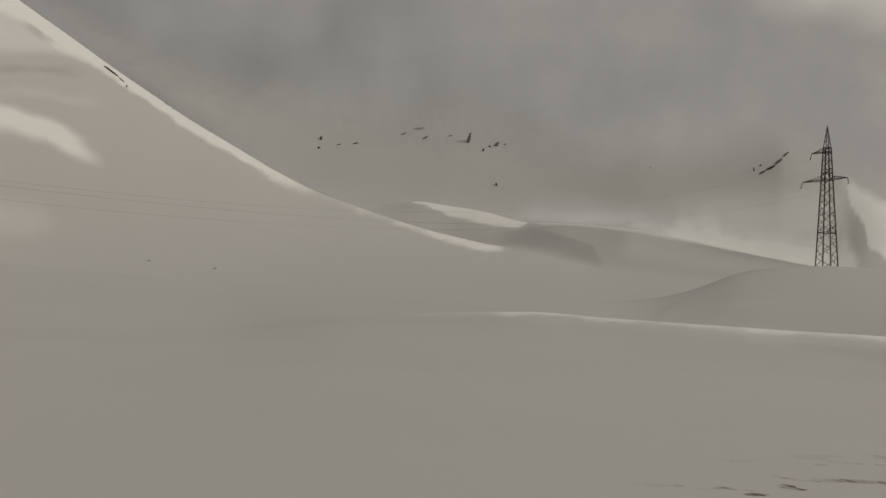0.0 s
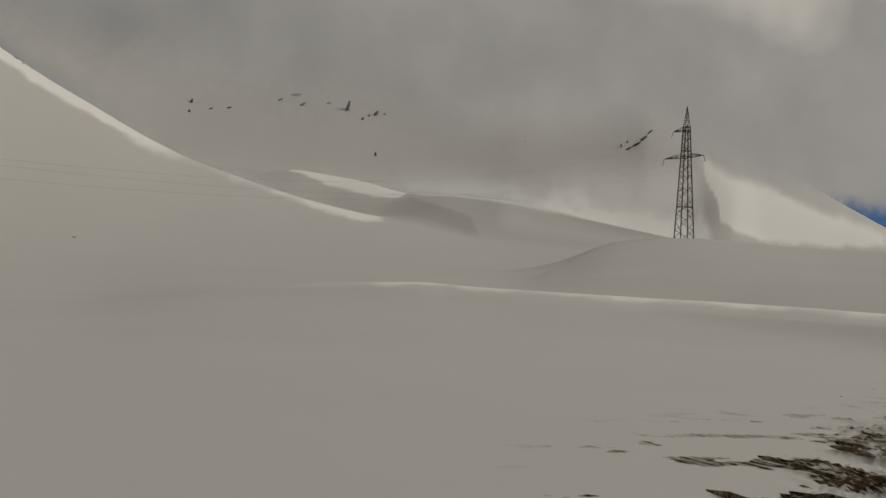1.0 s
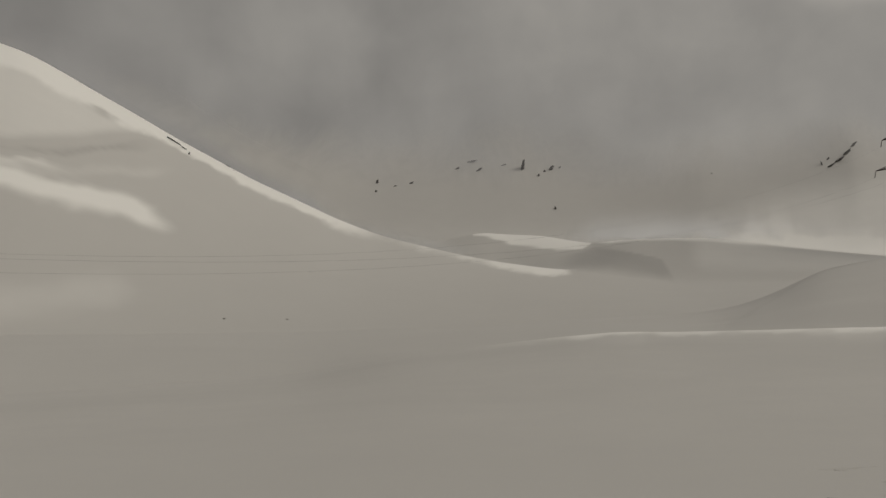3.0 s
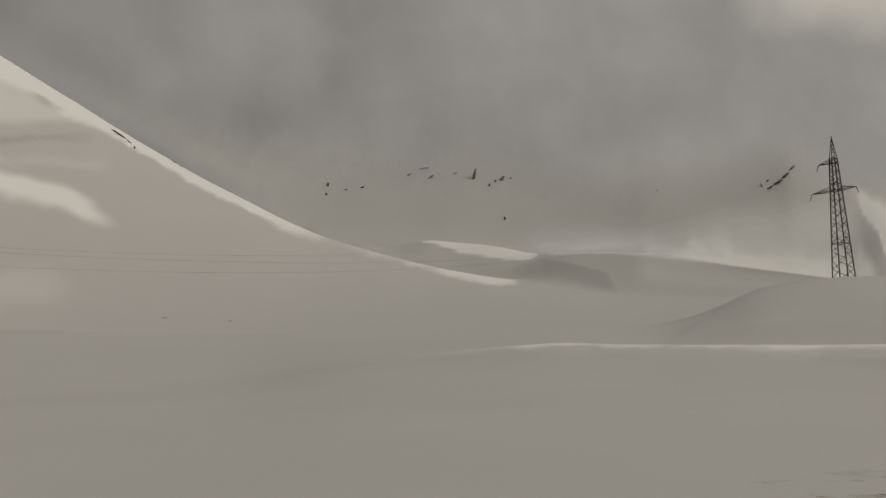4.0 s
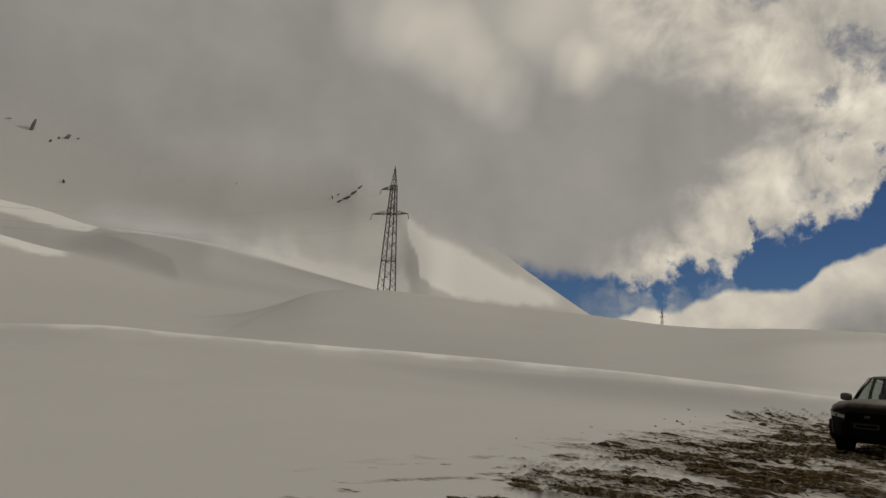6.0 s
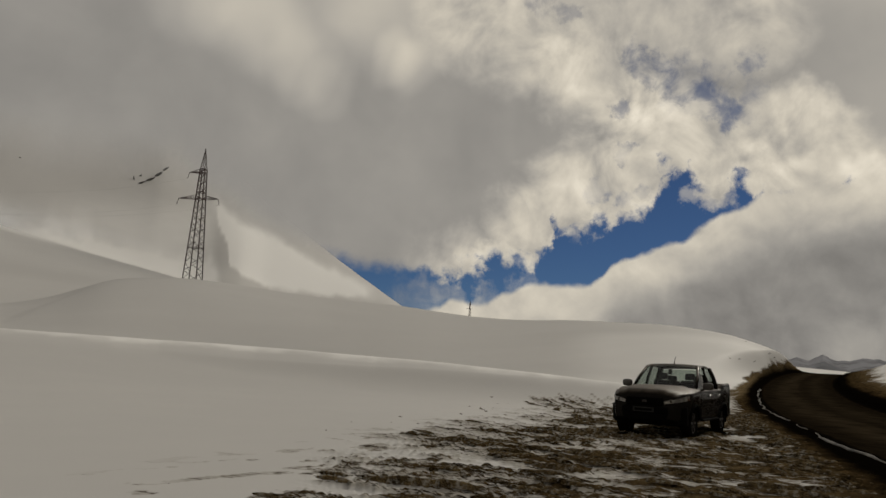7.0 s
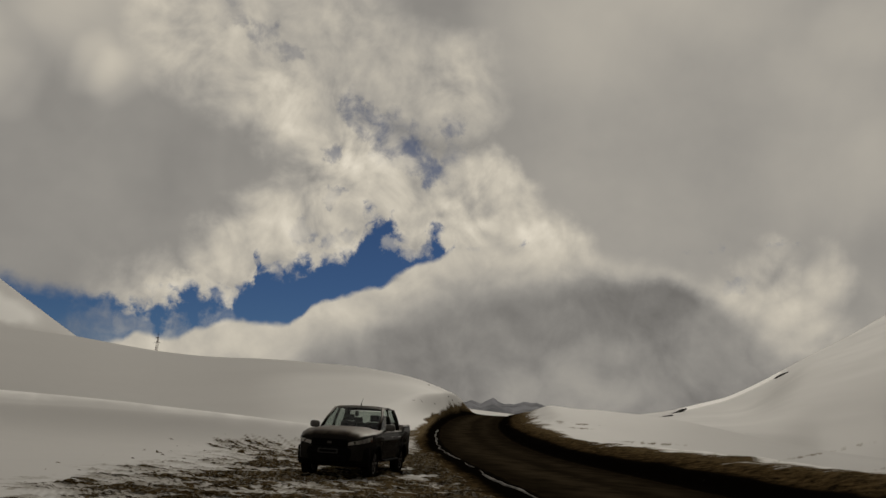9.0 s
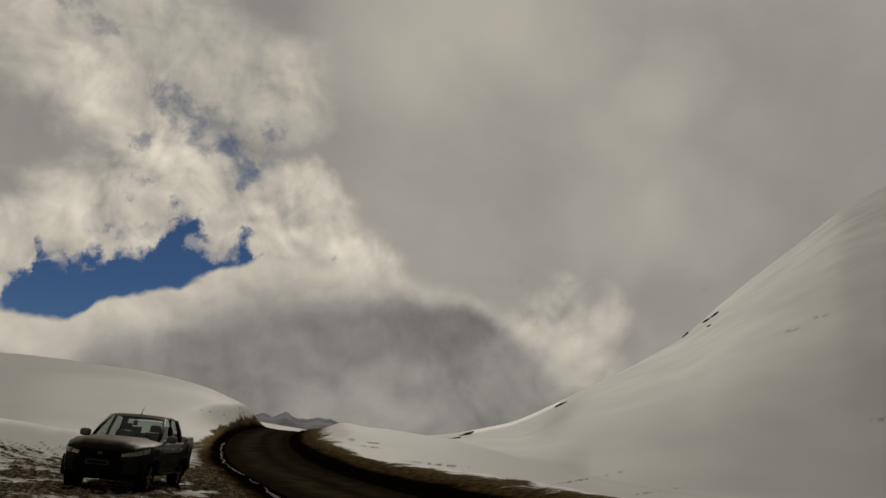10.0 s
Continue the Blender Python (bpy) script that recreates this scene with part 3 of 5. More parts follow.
mud = np.maximum(mud, np.clip(cut * (0.75 + 0.5 * fbm(X / 1.2, Y / 1.2, 4, 74)), 0, 1))
# ground under the truck, darkened in colour to stand for its shadow
along_truck = (X - 18.81) * math.sin(radians(280.6)) + (Y - 9.13) * math.cos(radians(280.6))
beside_truck = (X - 18.81) * math.cos(radians(280.6)) - (Y - 9.13) * math.sin(radians(280.6))
parked = (1 - smooth01(np.abs(along_truck) + 0.5 * wob, 2.3, 2.9)) * (1 - smooth01(np.abs(beside_truck) + 0.3 * wob, 0.9, 1.35))
mud = np.maximum(mud, 1.0 * parked)
mud = mud * (r2 < 190)
EL = np.degrees(np.arctan2(Z - EYE.z, np.maximum(r2, 0.1)))
scar_top = np.interp(a2, [60, 64, 66, 67.5, 68.5, 69.6, 71, 72, 73.4, 74.7], [-2.4, -1.7, -1.2, -0.6, -0.1, 0.5, 1.2, 1.5, 1.25, 1.0])
snow_over = smooth01(EL - scar_top + 0.25 * fbm(a2 / 0.6, EL / 0.3, 3, 77), -0.15, 0.3) * (a2 > 60) * (a2 < 75.2) * (r2 > 34) * (SIDE > 2.9)
mud = mud * (1 - snow_over)
# trodden snow left beside the truck
trodden = np.exp(-0.5 * ((a2 - 68.7) / 1.7) ** 2 - 0.5 * ((EL + 3.85 + 0.1 * (a2 - 68.7) + 0.10 * fbm(X / 0.8, Y / 0.8, 3, 79)) / 0.22) ** 2) * (r2 < 30)
mud = mud * (1 - 0.9 * trodden * smooth01(fbm(X / 0.5, Y / 0.5, 3, 89), -0.7, 0.1))
straw_bank = (1 - smooth01(np.abs(EL - scar_top + 0.5), 0.3, 0.8)) * smooth01(a2, 66, 69) * (1 - smooth01(a2, 74, 75)) * (r2 > 34) * (SIDE > 2.9)
scar = (1 - smooth01(EL - scar_top + 0.35 * fbm(a2 / 0.5, EL / 0.4, 4, 75), -0.45, 0.35)) * smooth01(a2, 68.6, 70.0) * (1 - smooth01(a2, 73.6, 74.4)) * (r2 > 32) * (r2 < 135) * (SIDE > 0)
mud = np.maximum(mud, scar * (0.62 + 0.3 * fbm(a2 / 0.35, EL / 0.14, 4, 76)))
for az, el, long, thick in ((79.2, 0.62, 0.5, 0.04), (80.5, 0.5, 1.0, 0.03), (80.6, 0.2, 0.6, 0.03), (86, -0.55, 1.6, 0.05), (90, -1.1, 1.8, 0.06), (94.5, -1.5, 1.6, 0.06), (98, -1.9, 1.4, 0.05)):
    patch = np.exp(-0.5 * ((a2 - az) / long) ** 2 - 0.5 * ((np.degrees(np.arctan2(Z - EYE.z, np.maximum(r2, 0.1))) - el - 0.03 * fbm(a2 / 0.6, a2 * 0, 3, 85)) / thick) ** 2)
    mud = np.maximum(mud, 0.7 * patch * smooth01(fbm(a2 / 0.25, r2 / 3, 3, 86), -0.7, 0.3) * (r2 > 18) * (r2 < 110))
for az, el, long, thick in ((99.0, 0.2, 0.6, 0.07), (115.6, 5.0, 0.7, 0.06), (112.5, 11.8, 0.5, 0.06), (110.6, 10.8, 0.5, 0.06), (101.5, -0.9, 1.4, 0.05), (96.0, -0.7, 1.8, 0.05)):
    patch = np.exp(-0.5 * ((a2 - az) / long) ** 2 - 0.5 * ((np.degrees(np.arctan2(Z - EYE.z, np.maximum(r2, 0.1))) - el - 0.25 * (a2 - az) - 0.04 * fbm(a2 / 0.5, a2 * 0, 3, 87)) / thick) ** 2)
    mud = np.maximum(mud, 0.5 * patch * smooth01(fbm(a2 / 0.3, r2 / 9, 3, 88), -0.6, 0.4) * (r2 > 18) * (r2 < 600))
flecks_left = smooth01(fbm(X / 1.0, Y / 0.5, 4, 84, 0.6), 0.60, 0.78) * smooth01(SIDE, 6.0, 8.0) * (1 - smooth01(SIDE, 8, 15)) * (1 - smooth01(r2, 18, 40))
mud = np.maximum(mud, flecks_left * 0.75 * smooth01(a2, 10, 24))
asphalt = (1 - smooth01(d_road + 0.12 * fbm(X / 0.7, Y / 0.7, 3, 81), ROAD_HALF - 0.15, ROAD_HALF + 0.05)) * (r2 < 190)

# inner faces of the banks: damp earth, with their shade painted in
wet_or_shaded = smooth01(d_road, 2.35, 2.75) * (1 - smooth01(d_road + 0.3 * wob, np.where(SIDE > 0, 3.5, 3.7), np.where(SIDE > 0, 4.1, 4.4))) * (r2 < 190)
# the truck's painted shadow shares this dark colour
wet_or_shaded = np.maximum(wet_or_shaded, parked)
dust = 0.8 * np.exp(-0.5 * ((SIDE - 0.9 + 0.5 * wob) / 0.6) ** 2) + 0.5 * np.exp(-0.5 * ((SIDE + 1.2 + 0.5 * wob) / 0.45) ** 2)

# dead grass on the verges and on the cut bank
straw = np.maximum(smooth01(kerb_s, 4.4, 5.6) * 0.35, smooth01(SIDE + 0.8 * wob, 3.9, 4.8) * (1 - smooth01(SIDE, 6.5, 9.0)) * 0.32) * (r2 < 190)
straw = np.clip(np.maximum(straw, 0.85 * straw_bank), 0, 1)

# wind-laid loose snow on crests and lees, plus painted patches of sunlight
EL = np.degrees(np.arctan2(Z - EYE.z, np.maximum(r2, 0.1)))


def stripe(x, middle, width):
    return np.exp(-0.5 * ((x - middle) / width) ** 2)


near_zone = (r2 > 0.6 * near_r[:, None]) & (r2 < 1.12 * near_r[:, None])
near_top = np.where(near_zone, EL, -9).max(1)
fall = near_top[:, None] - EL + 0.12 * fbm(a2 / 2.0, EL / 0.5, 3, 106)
powder_and_light = (0.55 * (1 - smooth01(fall, -0.1, 0.5)) + 0.35 * (1 - smooth01(fall, 0.0, 2.6))) * near_zone * smooth01(a2, -12, 12) * (1 - smooth01(a2, 60, 66)) * (0.75 + 0.25 * smooth01(fbm(a2 / 4.0, a2 * 0, 3, 107), -0.4, 0.4))
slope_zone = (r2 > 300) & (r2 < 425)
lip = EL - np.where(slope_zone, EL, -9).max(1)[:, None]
powder_and_light += 1.4 * (0.75 + 0.25 * smooth01(fbm(a2 / 1.3, EL / 0.5, 3, 114), -0.5, 0.4)) * smooth01(lip + 0.10 * fbm(a2 / 1.1, EL / 0.4, 3, 115), np.interp(a2, [-36, -22, -17, -12, 5], [-1.7, -1.3, -0.9, -1.3, -0.9]) + 0.35 * wave(a2 / 2.2, a2 * 0, 3), np.interp(a2, [-36, -22, -17, -12, 5], [-0.6, -0.4, -0.25, 0.0, -0.25])) * (r2 > 300) * (r2 < 425) * np.interp(a2, [-36, -20, -16, -13, -10, -8, -6, -4, -2, 0, 4, 5.5], [0.7, 0.85, 1.0, 0.7, 0.3, 0.25, 0.4, 0.35, 0.55, 0.75, 0.95, 0.0])
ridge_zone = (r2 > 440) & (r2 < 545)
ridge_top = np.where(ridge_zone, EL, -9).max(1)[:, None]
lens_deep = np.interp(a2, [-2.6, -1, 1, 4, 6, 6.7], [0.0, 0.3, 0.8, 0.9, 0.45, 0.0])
powder_and_light += 1.4 * smooth01(EL - ridge_top + lens_deep, -0.22, 0.2) * (lens_deep > 0.02) * ridge_zone
powder_and_light += 0.5 * smooth01(EL - ridge_top, -0.35, -0.05) * ridge_zone * smooth01(a2, 6.5, 8) * (1 - smooth01(a2, 16, 20))
powder_and_light += 0.4 * smooth01(r2, 380, 450) * (1 - smooth01(r2, 520, 545)) * smooth01(a2, 12.5, 15) * (1 - smooth01(a2, 30, 33))
powder_and_light += 0.5 * stripe(r2, 516, 9) * smooth01(a2, 6, 8) * (1 - smooth01(a2, 30, 34))
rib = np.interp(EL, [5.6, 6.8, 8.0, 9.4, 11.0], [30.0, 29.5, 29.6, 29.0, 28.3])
powder_and_light += 0.12 * smooth01(a2 - rib, 0.0, 0.6) * (r2 > 620) * (1 - smooth01(a2, 42, 44))
# sunlit face of the far peak, painted as brighter snow
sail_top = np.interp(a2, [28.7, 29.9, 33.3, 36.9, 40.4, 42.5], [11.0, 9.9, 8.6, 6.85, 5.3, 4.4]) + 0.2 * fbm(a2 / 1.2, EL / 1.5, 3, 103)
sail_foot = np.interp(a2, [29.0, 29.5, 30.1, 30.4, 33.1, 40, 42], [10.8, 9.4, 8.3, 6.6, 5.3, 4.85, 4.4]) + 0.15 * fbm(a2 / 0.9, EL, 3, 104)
powder_and_light += 1.5 * smooth01(EL - sail_foot, -0.4, 0.9) * (1 - smooth01(EL - sail_top, -0.9, 1.4)) * (r2 > 620) * smooth01(a2, 28.6, 29.3) * (1 - smooth01(a2, 40, 42.5))
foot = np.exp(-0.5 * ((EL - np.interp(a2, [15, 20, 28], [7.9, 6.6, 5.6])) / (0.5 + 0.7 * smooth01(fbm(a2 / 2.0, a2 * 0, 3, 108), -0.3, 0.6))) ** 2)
powder_and_light += 0.55 * smooth01(r2, 620, 800) * smooth01(a2, 10, 24) * (1 - smooth01(a2, 28.4, 30.2)) * (1 - smooth01(EL, 9, 13))
powder_and_light += 1.2 * foot * (r2 > 560) * smooth01(a2, 11, 22) * (1 - smooth01(a2, 28.5, 30.5)) * (0.6 + 0.4 * smooth01(fbm(a2 / 1.5, EL / 0.8, 3, 109), -0.5, 0.5))
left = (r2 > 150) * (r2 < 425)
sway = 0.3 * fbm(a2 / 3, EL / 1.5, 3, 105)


def light_streak(rows, width, first, last):
    """A soft streak of painted light or shade along (bearing, height) pairs, fading at both ends."""
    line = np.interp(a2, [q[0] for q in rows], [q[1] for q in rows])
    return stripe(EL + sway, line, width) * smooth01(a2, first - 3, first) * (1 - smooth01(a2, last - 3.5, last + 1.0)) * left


powder_and_light += 1.0 * light_streak([(-38, 13.0), (-34.8, 12.4), (-32.7, 12.0), (-30.3, 11.7), (-27.7, 11.1), (-24.2, 9.8), (-22, 8.8)], 0.55, -60, -24.5)
powder_and_light += 0.55 * light_streak([(-38, 14.2), (-33.3, 13.9), (-30, 13.2)], 0.35, -60, -31)
powder_and_light += 0.35 * light_streak([(-32, 13.6), (-29.6, 13.9), (-24, 14.3)], 0.4, -30, -24)
powder_and_light += 0.35 * light_streak([(-38, 4.5), (-30, 5.2), (-24, 5.5)], 1.3, -60, -26)
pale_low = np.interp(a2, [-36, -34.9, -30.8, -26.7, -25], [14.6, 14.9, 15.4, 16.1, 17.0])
powder_and_light += 0.5 * smooth01(EL + 0.5 * sway, pale_low, pale_low + 1.3) * (1 - smooth01(a2, -28.5, -26)) * left
powder_and_light -= 0.5 * light_streak([(-36, 14.5), (-34.9, 14.65), (-30.8, 15.1), (-26.7, 15.8)], 0.22, -60, -26)
powder_and_light -= 0.45 * light_streak([(-33, 19.5), (-30.2, 18.2), (-26.5, 16.3), (-25, 15.6)], 0.2, -31, -25.5)
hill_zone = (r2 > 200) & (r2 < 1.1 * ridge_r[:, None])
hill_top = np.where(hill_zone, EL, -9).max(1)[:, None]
powder_and_light += 2.4 * smooth01(EL - hill_top, -0.34, -0.12) * hill_zone * smooth01(a2, 87.2, 88.5) * (1 - smooth01(a2, 93.8, 95))
powder_and_light += 0.45 * smooth01(a2, 52, 60) * (1 - smooth01(a2, 70, 74)) * smooth01(r2, 40, 55) * (1 - smooth01(r2, 90, 110))
powder_and_light += 0.22 * smooth01(a2, 15, 19) * (1 - smooth01(a2, 36, 44)) * smooth01(r2, 80, 105) * (1 - smooth01(r2, 160, 185))
# shade painted into the snow under the scarp and on the right-hand hillside
painted_shade = smooth01(a2, 3.2, 6.0) * (1 - smooth01(a2 - np.interp(EL, [4.6, 5.4, 6.6, 7.6], [12.9, 12.5, 11.9, 8.5]), -0.35, 0.15)) * smooth01(EL + 0.2 * fbm(a2 / 1.5, EL, 3, 112), np.interp(a2, [3, 8, 12.6], [5.6, 5.3, 4.4]), np.interp(a2, [3, 8, 12.6], [6.6, 6.5, 5.6])) * (1 - smooth01(EL, np.interp(a2, [4, 7, 12], [7.0, 7.6, 6.7]), np.interp(a2, [4, 7, 12], [7.4, 8.0, 7.0]))) * (r2 > 330) * (r2 < 540)
painted_shade = 0.5 * painted_shade + 0.75 * smooth01(a2, 77, 90) * smooth01(r2, 28, 60) * (0.75 + 0.25 * fbm(X / 40, Y / 25, 3, 113))
powder_and_light = np.clip(powder_and_light - painted_shade, -1, 1)


def ground():
    na, nr = a2.shape
    co = np.stack([X, Y, Z], -1).reshape(-1, 3)
    i, j = np.meshgrid(np.arange(na - 1), np.arange(nr - 1), indexing="ij")
    a = (i * nr + j).ravel()
    quads = np.stack([a, a + 1, a + nr + 1, a + nr], 1)
    me = bpy.data.meshes.new("ground")
    me.vertices.add(len(co))
    me.vertices.foreach_set("co", co.astype(np.float32).ravel())
    me.loops.add(len(quads) * 4)
    me.loops.foreach_set("vertex_index", quads.astype(np.int32).ravel())
    me.polygons.add(len(quads))
    me.polygons.foreach_set("loop_start", np.arange(0, len(quads) * 4, 4, dtype=np.int32))
    for name, values in (("mud", mud), ("asphalt", asphalt), ("powder_and_light", powder_and_light), ("dust", dust), ("wet_or_shaded", wet_or_shaded), ("crust", 1 - smooth01(r2, 25, 120)), ("flow_u", u), ("flow_v", v), ("straw", straw)):
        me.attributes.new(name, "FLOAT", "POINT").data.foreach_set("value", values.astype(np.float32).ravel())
    me.update(calc_edges=True)
    me.shade_smooth()
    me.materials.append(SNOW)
    return tagged(new("ground", me), "snow-covered mountain land with a muddy roadside", "ground", kind="structure")


ground()


def height(x, y):
    """Height of the ground under a place."""
    az, r = math.degrees(math.atan2(x, y)), math.hypot(x, y)
    i = int(np.clip(np.searchsorted(AZ, az), 1, len(AZ) - 1))
    f = (az - AZ[i - 1]) / (AZ[i] - AZ[i - 1])
    return float((1 - f) * np.interp(r, R, Z[i - 1]) + f * np.interp(r, R, Z[i]))


def spot(az, el, start=3.0):
    """Where the view along a bearing and height first meets the ground."""
    i = int(np.clip(np.searchsorted(AZ, az), 0, len(AZ) - 1))
    seen_el = np.degrees(np.arctan2(Z[i] - EYE.z, R))
    hit = np.nonzero((seen_el >= el) & (R > start))[0]
    r = 1500.0
    if len(hit):
        j = max(hit[0], 1)
        f = (el - seen_el[j - 1]) / (seen_el[j] - seen_el[j - 1]) if seen_el[j - 1] < el else 1.0
        r = float(R[j - 1] + f * (R[j] - R[j - 1]))
    p = way(az, 0) * r
    return Vector((p.x, p.y, float(np.interp(r, R, Z[i]))))


# ---------------------------------------------------------------- far mountains at the end of the road
def far_range():
    bm = bmesh.new()
    line = [(66, 0.2), (69, 0.9), (71.5, 1.5), (72.4, 1.85), (73.1, 1.6), (74.0, 2.05), (74.8, 1.75), (75.6, 1.75), (76.6, 1.95), (77.3, 2.0), (78.1, 1.6), (80, 1.0), (84, 0.4), (90, 0)]
    az = np.arange(66, 90, 0.15)
    el = np.interp(az, [q[0] for q in line], [q[1] for q in line]) + 0.07 * fbm(az * 1.3, az * 0, 4, 91)
    cols = []
    for a, e in zip(az, el):
        col = []
        for f, r in ((0.0, 2700), (0.5, 3100), (1.0, 3500), (0.5, 4000)):
            rr = r + 25 * float(fbm(np.array([a * 0.9]), np.array([0.0]), 2, 95)[0])
            col.append(bm.verts.new((*(way(a, 0).xy * rr), rr * math.tan(radians(e)) * f - (20 if f == 0 else 0))))
        cols.append(col)
    for p, q in zip(cols, cols[1:]):
        for i in range(3):
            bm.faces.new((p[i], q[i], q[i + 1], p[i + 1]))
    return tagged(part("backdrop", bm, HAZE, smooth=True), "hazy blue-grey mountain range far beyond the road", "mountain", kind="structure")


far_range()


# ---------------------------------------------------------------- clouds that lie on the mountains
def mist_material(name, strength, patchy):
    """Cloud that takes its tone from the sky behind it, thinned by the veil attribute."""
    m = bpy.data.materials.new(name)
    m.use_nodes = True
    k = Nodes(m.node_tree)
    k.nodes.clear()
    pos = k.nodes.new("ShaderNodeNewGeometry").outputs["Position"]
    d = k.vec("NORMALIZE", k.vec("SUBTRACT", pos, tuple(EYE)))
    g = k.nodes.new("ShaderNodeGroup")
    g.node_tree = CLOUDS
    k.put(g.inputs[0], d)
    glow = k.nodes.new("ShaderNodeEmission")
    k.put(glow.inputs[0], g.outputs[0])
    k.put(glow.inputs[1], strength)
    clear = k.nodes.new("ShaderNodeBsdfTransparent")
    at = k.nodes.new("ShaderNodeAttribute")
    at.attribute_name = "veil"
    n = k.noise(d, 7.0, 6.0, 0.6, 0.4)
    dens = k.math("ADD", at.outputs["Fac"], k.math("MULTIPLY", k.math("SUBTRACT", n, 0.5), patchy))
    dens = k.math("MULTIPLY", k.range(dens, 0.05, 0.95), k.range(at.outputs["Fac"], 0.0, 0.25))
    dens = k.math("MULTIPLY", dens, k.math("SUBTRACT", 1.0, g.outputs[1]))
    mix = k.nodes.new("ShaderNodeMixShader")
    k.put(mix.inputs[0], dens)
    k.put(mix.inputs[1], clear.outputs[0])
    k.put(mix.inputs[2], glow.outputs[0])
    k.put(k.nodes.new("ShaderNodeOutputMaterial").inputs[0], mix.outputs[0])
    return m


LOW_CLOUD = mist_material("low_cloud", 1.0, 1.1)
DRIFT_MIST = mist_material("drift_mist", 1.14, 0.5)


def cloud_bank(first, last, label):
    az, up = np.arange(first, last + 0.1, 1.0), np.arange(3, 26, 1.0)
    low = np.interp(az, [-60, -36, -25, -16, -8, 2, 15, 26, 32, 38, 46, 80, 95, 103, 109, 120, 140], [16.5, 17.4, 15.4, 13.2, 12.2, 11.6, 10.4, 11.8, 8.6, 6.8, 5, 4, 13, 12.6, 14.0, 16, 16])
    high = low + np.interp(az, [-60, -20, 0, 20, 30, 38, 80, 109, 140], [4.5, 5, 7, 6, 3.5, 2.6, 4, 4, 4])
    radius = np.interp(az, [-60, 20, 45, 80, 95, 140], [620, 900, 800, 500, 500, 500])
    bm = bmesh.new()
    layer = bm.verts.layers.float.new("veil")
    cols = []
    for i, a in enumerate(az):
        col = []
        for e in up:
            p = EYE + way(a, e) * radius[i]
            q = bm.verts.new(p)
            q[layer] = float(np.clip((e - low[i]) / (high[i] - low[i]), 0, 1) * min(1.0, (a - first) / 4.0, (last - a) / 4.0))
            col.append(q)
        cols.append(col)
    for p, q in zip(cols, cols[1:]):
        for i in range(len(up) - 1):
            bm.faces.new((p[i], q[i], q[i + 1], p[i + 1]))
    return tagged(part("backdrop", bm, LOW_CLOUD, smooth=True), label, "cloud", kind="structure")


cloud_bank(-60, 52, "grey cloud lying on the snowy mountains")


# ---------------------------------------------------------------- mist of blown snow behind the crests
def spindrift(rows, radius, above, below, dense, label):
    """A thin curtain of blown snow along a crest given by (bearing, height) pairs."""
    first, last = rows[0][0], rows[-1][0]
    az = np.arange(first, last + 0.01, 0.5)
    line = np.interp(az, [q[0] for q in rows], [q[1] for q in rows])
    bm = bmesh.new()
    layer = bm.verts.layers.float.new("veil")
    cols = []
    for a, h in zip(az, line):
        col = []
        for f in np.linspace(-1, 1, 17):
            e = h + f * (above if f > 0 else below)
            q = bm.verts.new(EYE + way(a, e) * (radius / math.cos(radians(e))))
            fade = (1 - f) ** 1.5 if f > 0 else (1 + f) ** 1.2
            q[layer] = float(dense * fade * min(1.0, (a - first) / 3.0, (last - a) / 3.0))
            col.append(q)
        cols.append(col)
    for p, q in zip(cols, cols[1:]):
        for i in range(16):
            bm.faces.new((p[i], q[i], q[i + 1], p[i + 1]))
    ob = tagged(part("backdrop", bm, DRIFT_MIST, smooth=True), label, "mist", kind="structure")
    ob.visible_shadow = False
    return ob


spindrift([(-37, 22.3), (-30, 19.2), (-25, 16.7), (-20, 13.9), (-16, 11.9), (-12, 10.1)], 436, 3.0, 1.4, 0.8, "white snow mist blown off a steep ridge")
spindrift([(-14, 10.8), (-10, 9.3), (-5, 8.0), (0, 7.0), (5, 6.2)], 430, 1.6, 1.2, 0.6, "white snow mist blown off a low ridge")
spindrift([(4, 8.4), (9, 8.4), (12, 8.45), (16, 8.0), (20, 7.0), (26, 5.9), (31, 5.6)], 565, 3.0, 1.2, 0.85, "white snow mist blown off a rounded crest")


# ---------------------------------------------------------------- mesh helpers
def box(bm, size, m, bevel=0.0):
    r = bmesh.ops.create_cube(bm, size=1.0)
    bmesh.ops.scale(bm, vec=size, verts=r["verts"])
    if bevel:
        edges = list({e for q in r["verts"] for e in q.link_edges})
        got = bmesh.ops.bevel(bm, geom=edges, offset=bevel, segments=2, affect="EDGES", profile=0.6)
        vs = list({q for f in got["faces"] for q in f.verts} | {q for q in r["verts"] if q.is_valid})
    else:
        vs = r["verts"]
    bmesh.ops.transform(bm, matrix=m, verts=vs)


def bar(bm, a, b, w, sides=4):
    """A straight bar of width w from a to b."""
    a, b = Vector(a), Vector(b)
    d = (b - a).normalized()
    s = d.cross(Vector((0, 0, 1)) if abs(d.z) < 0.9 else Vector((1, 0, 0))).normalized()
    t = d.cross(s)
    rings = []
    for p in (a, b):
        rings.append([bm.verts.new(p + (s * math.cos(2 * math.pi * (i + 0.5) / sides) + t * math.sin(2 * math.pi * (i + 0.5) / sides)) * w * 0.7) for i in range(sides)])
    for i in range(sides):
        j = (i + 1) % sides
        bm.faces.new((rings[0][i], rings[0][j], rings[1][j], rings[1][i]))
    bm.faces.new(rings[0][::-1])
    bm.faces.new(rings[1])


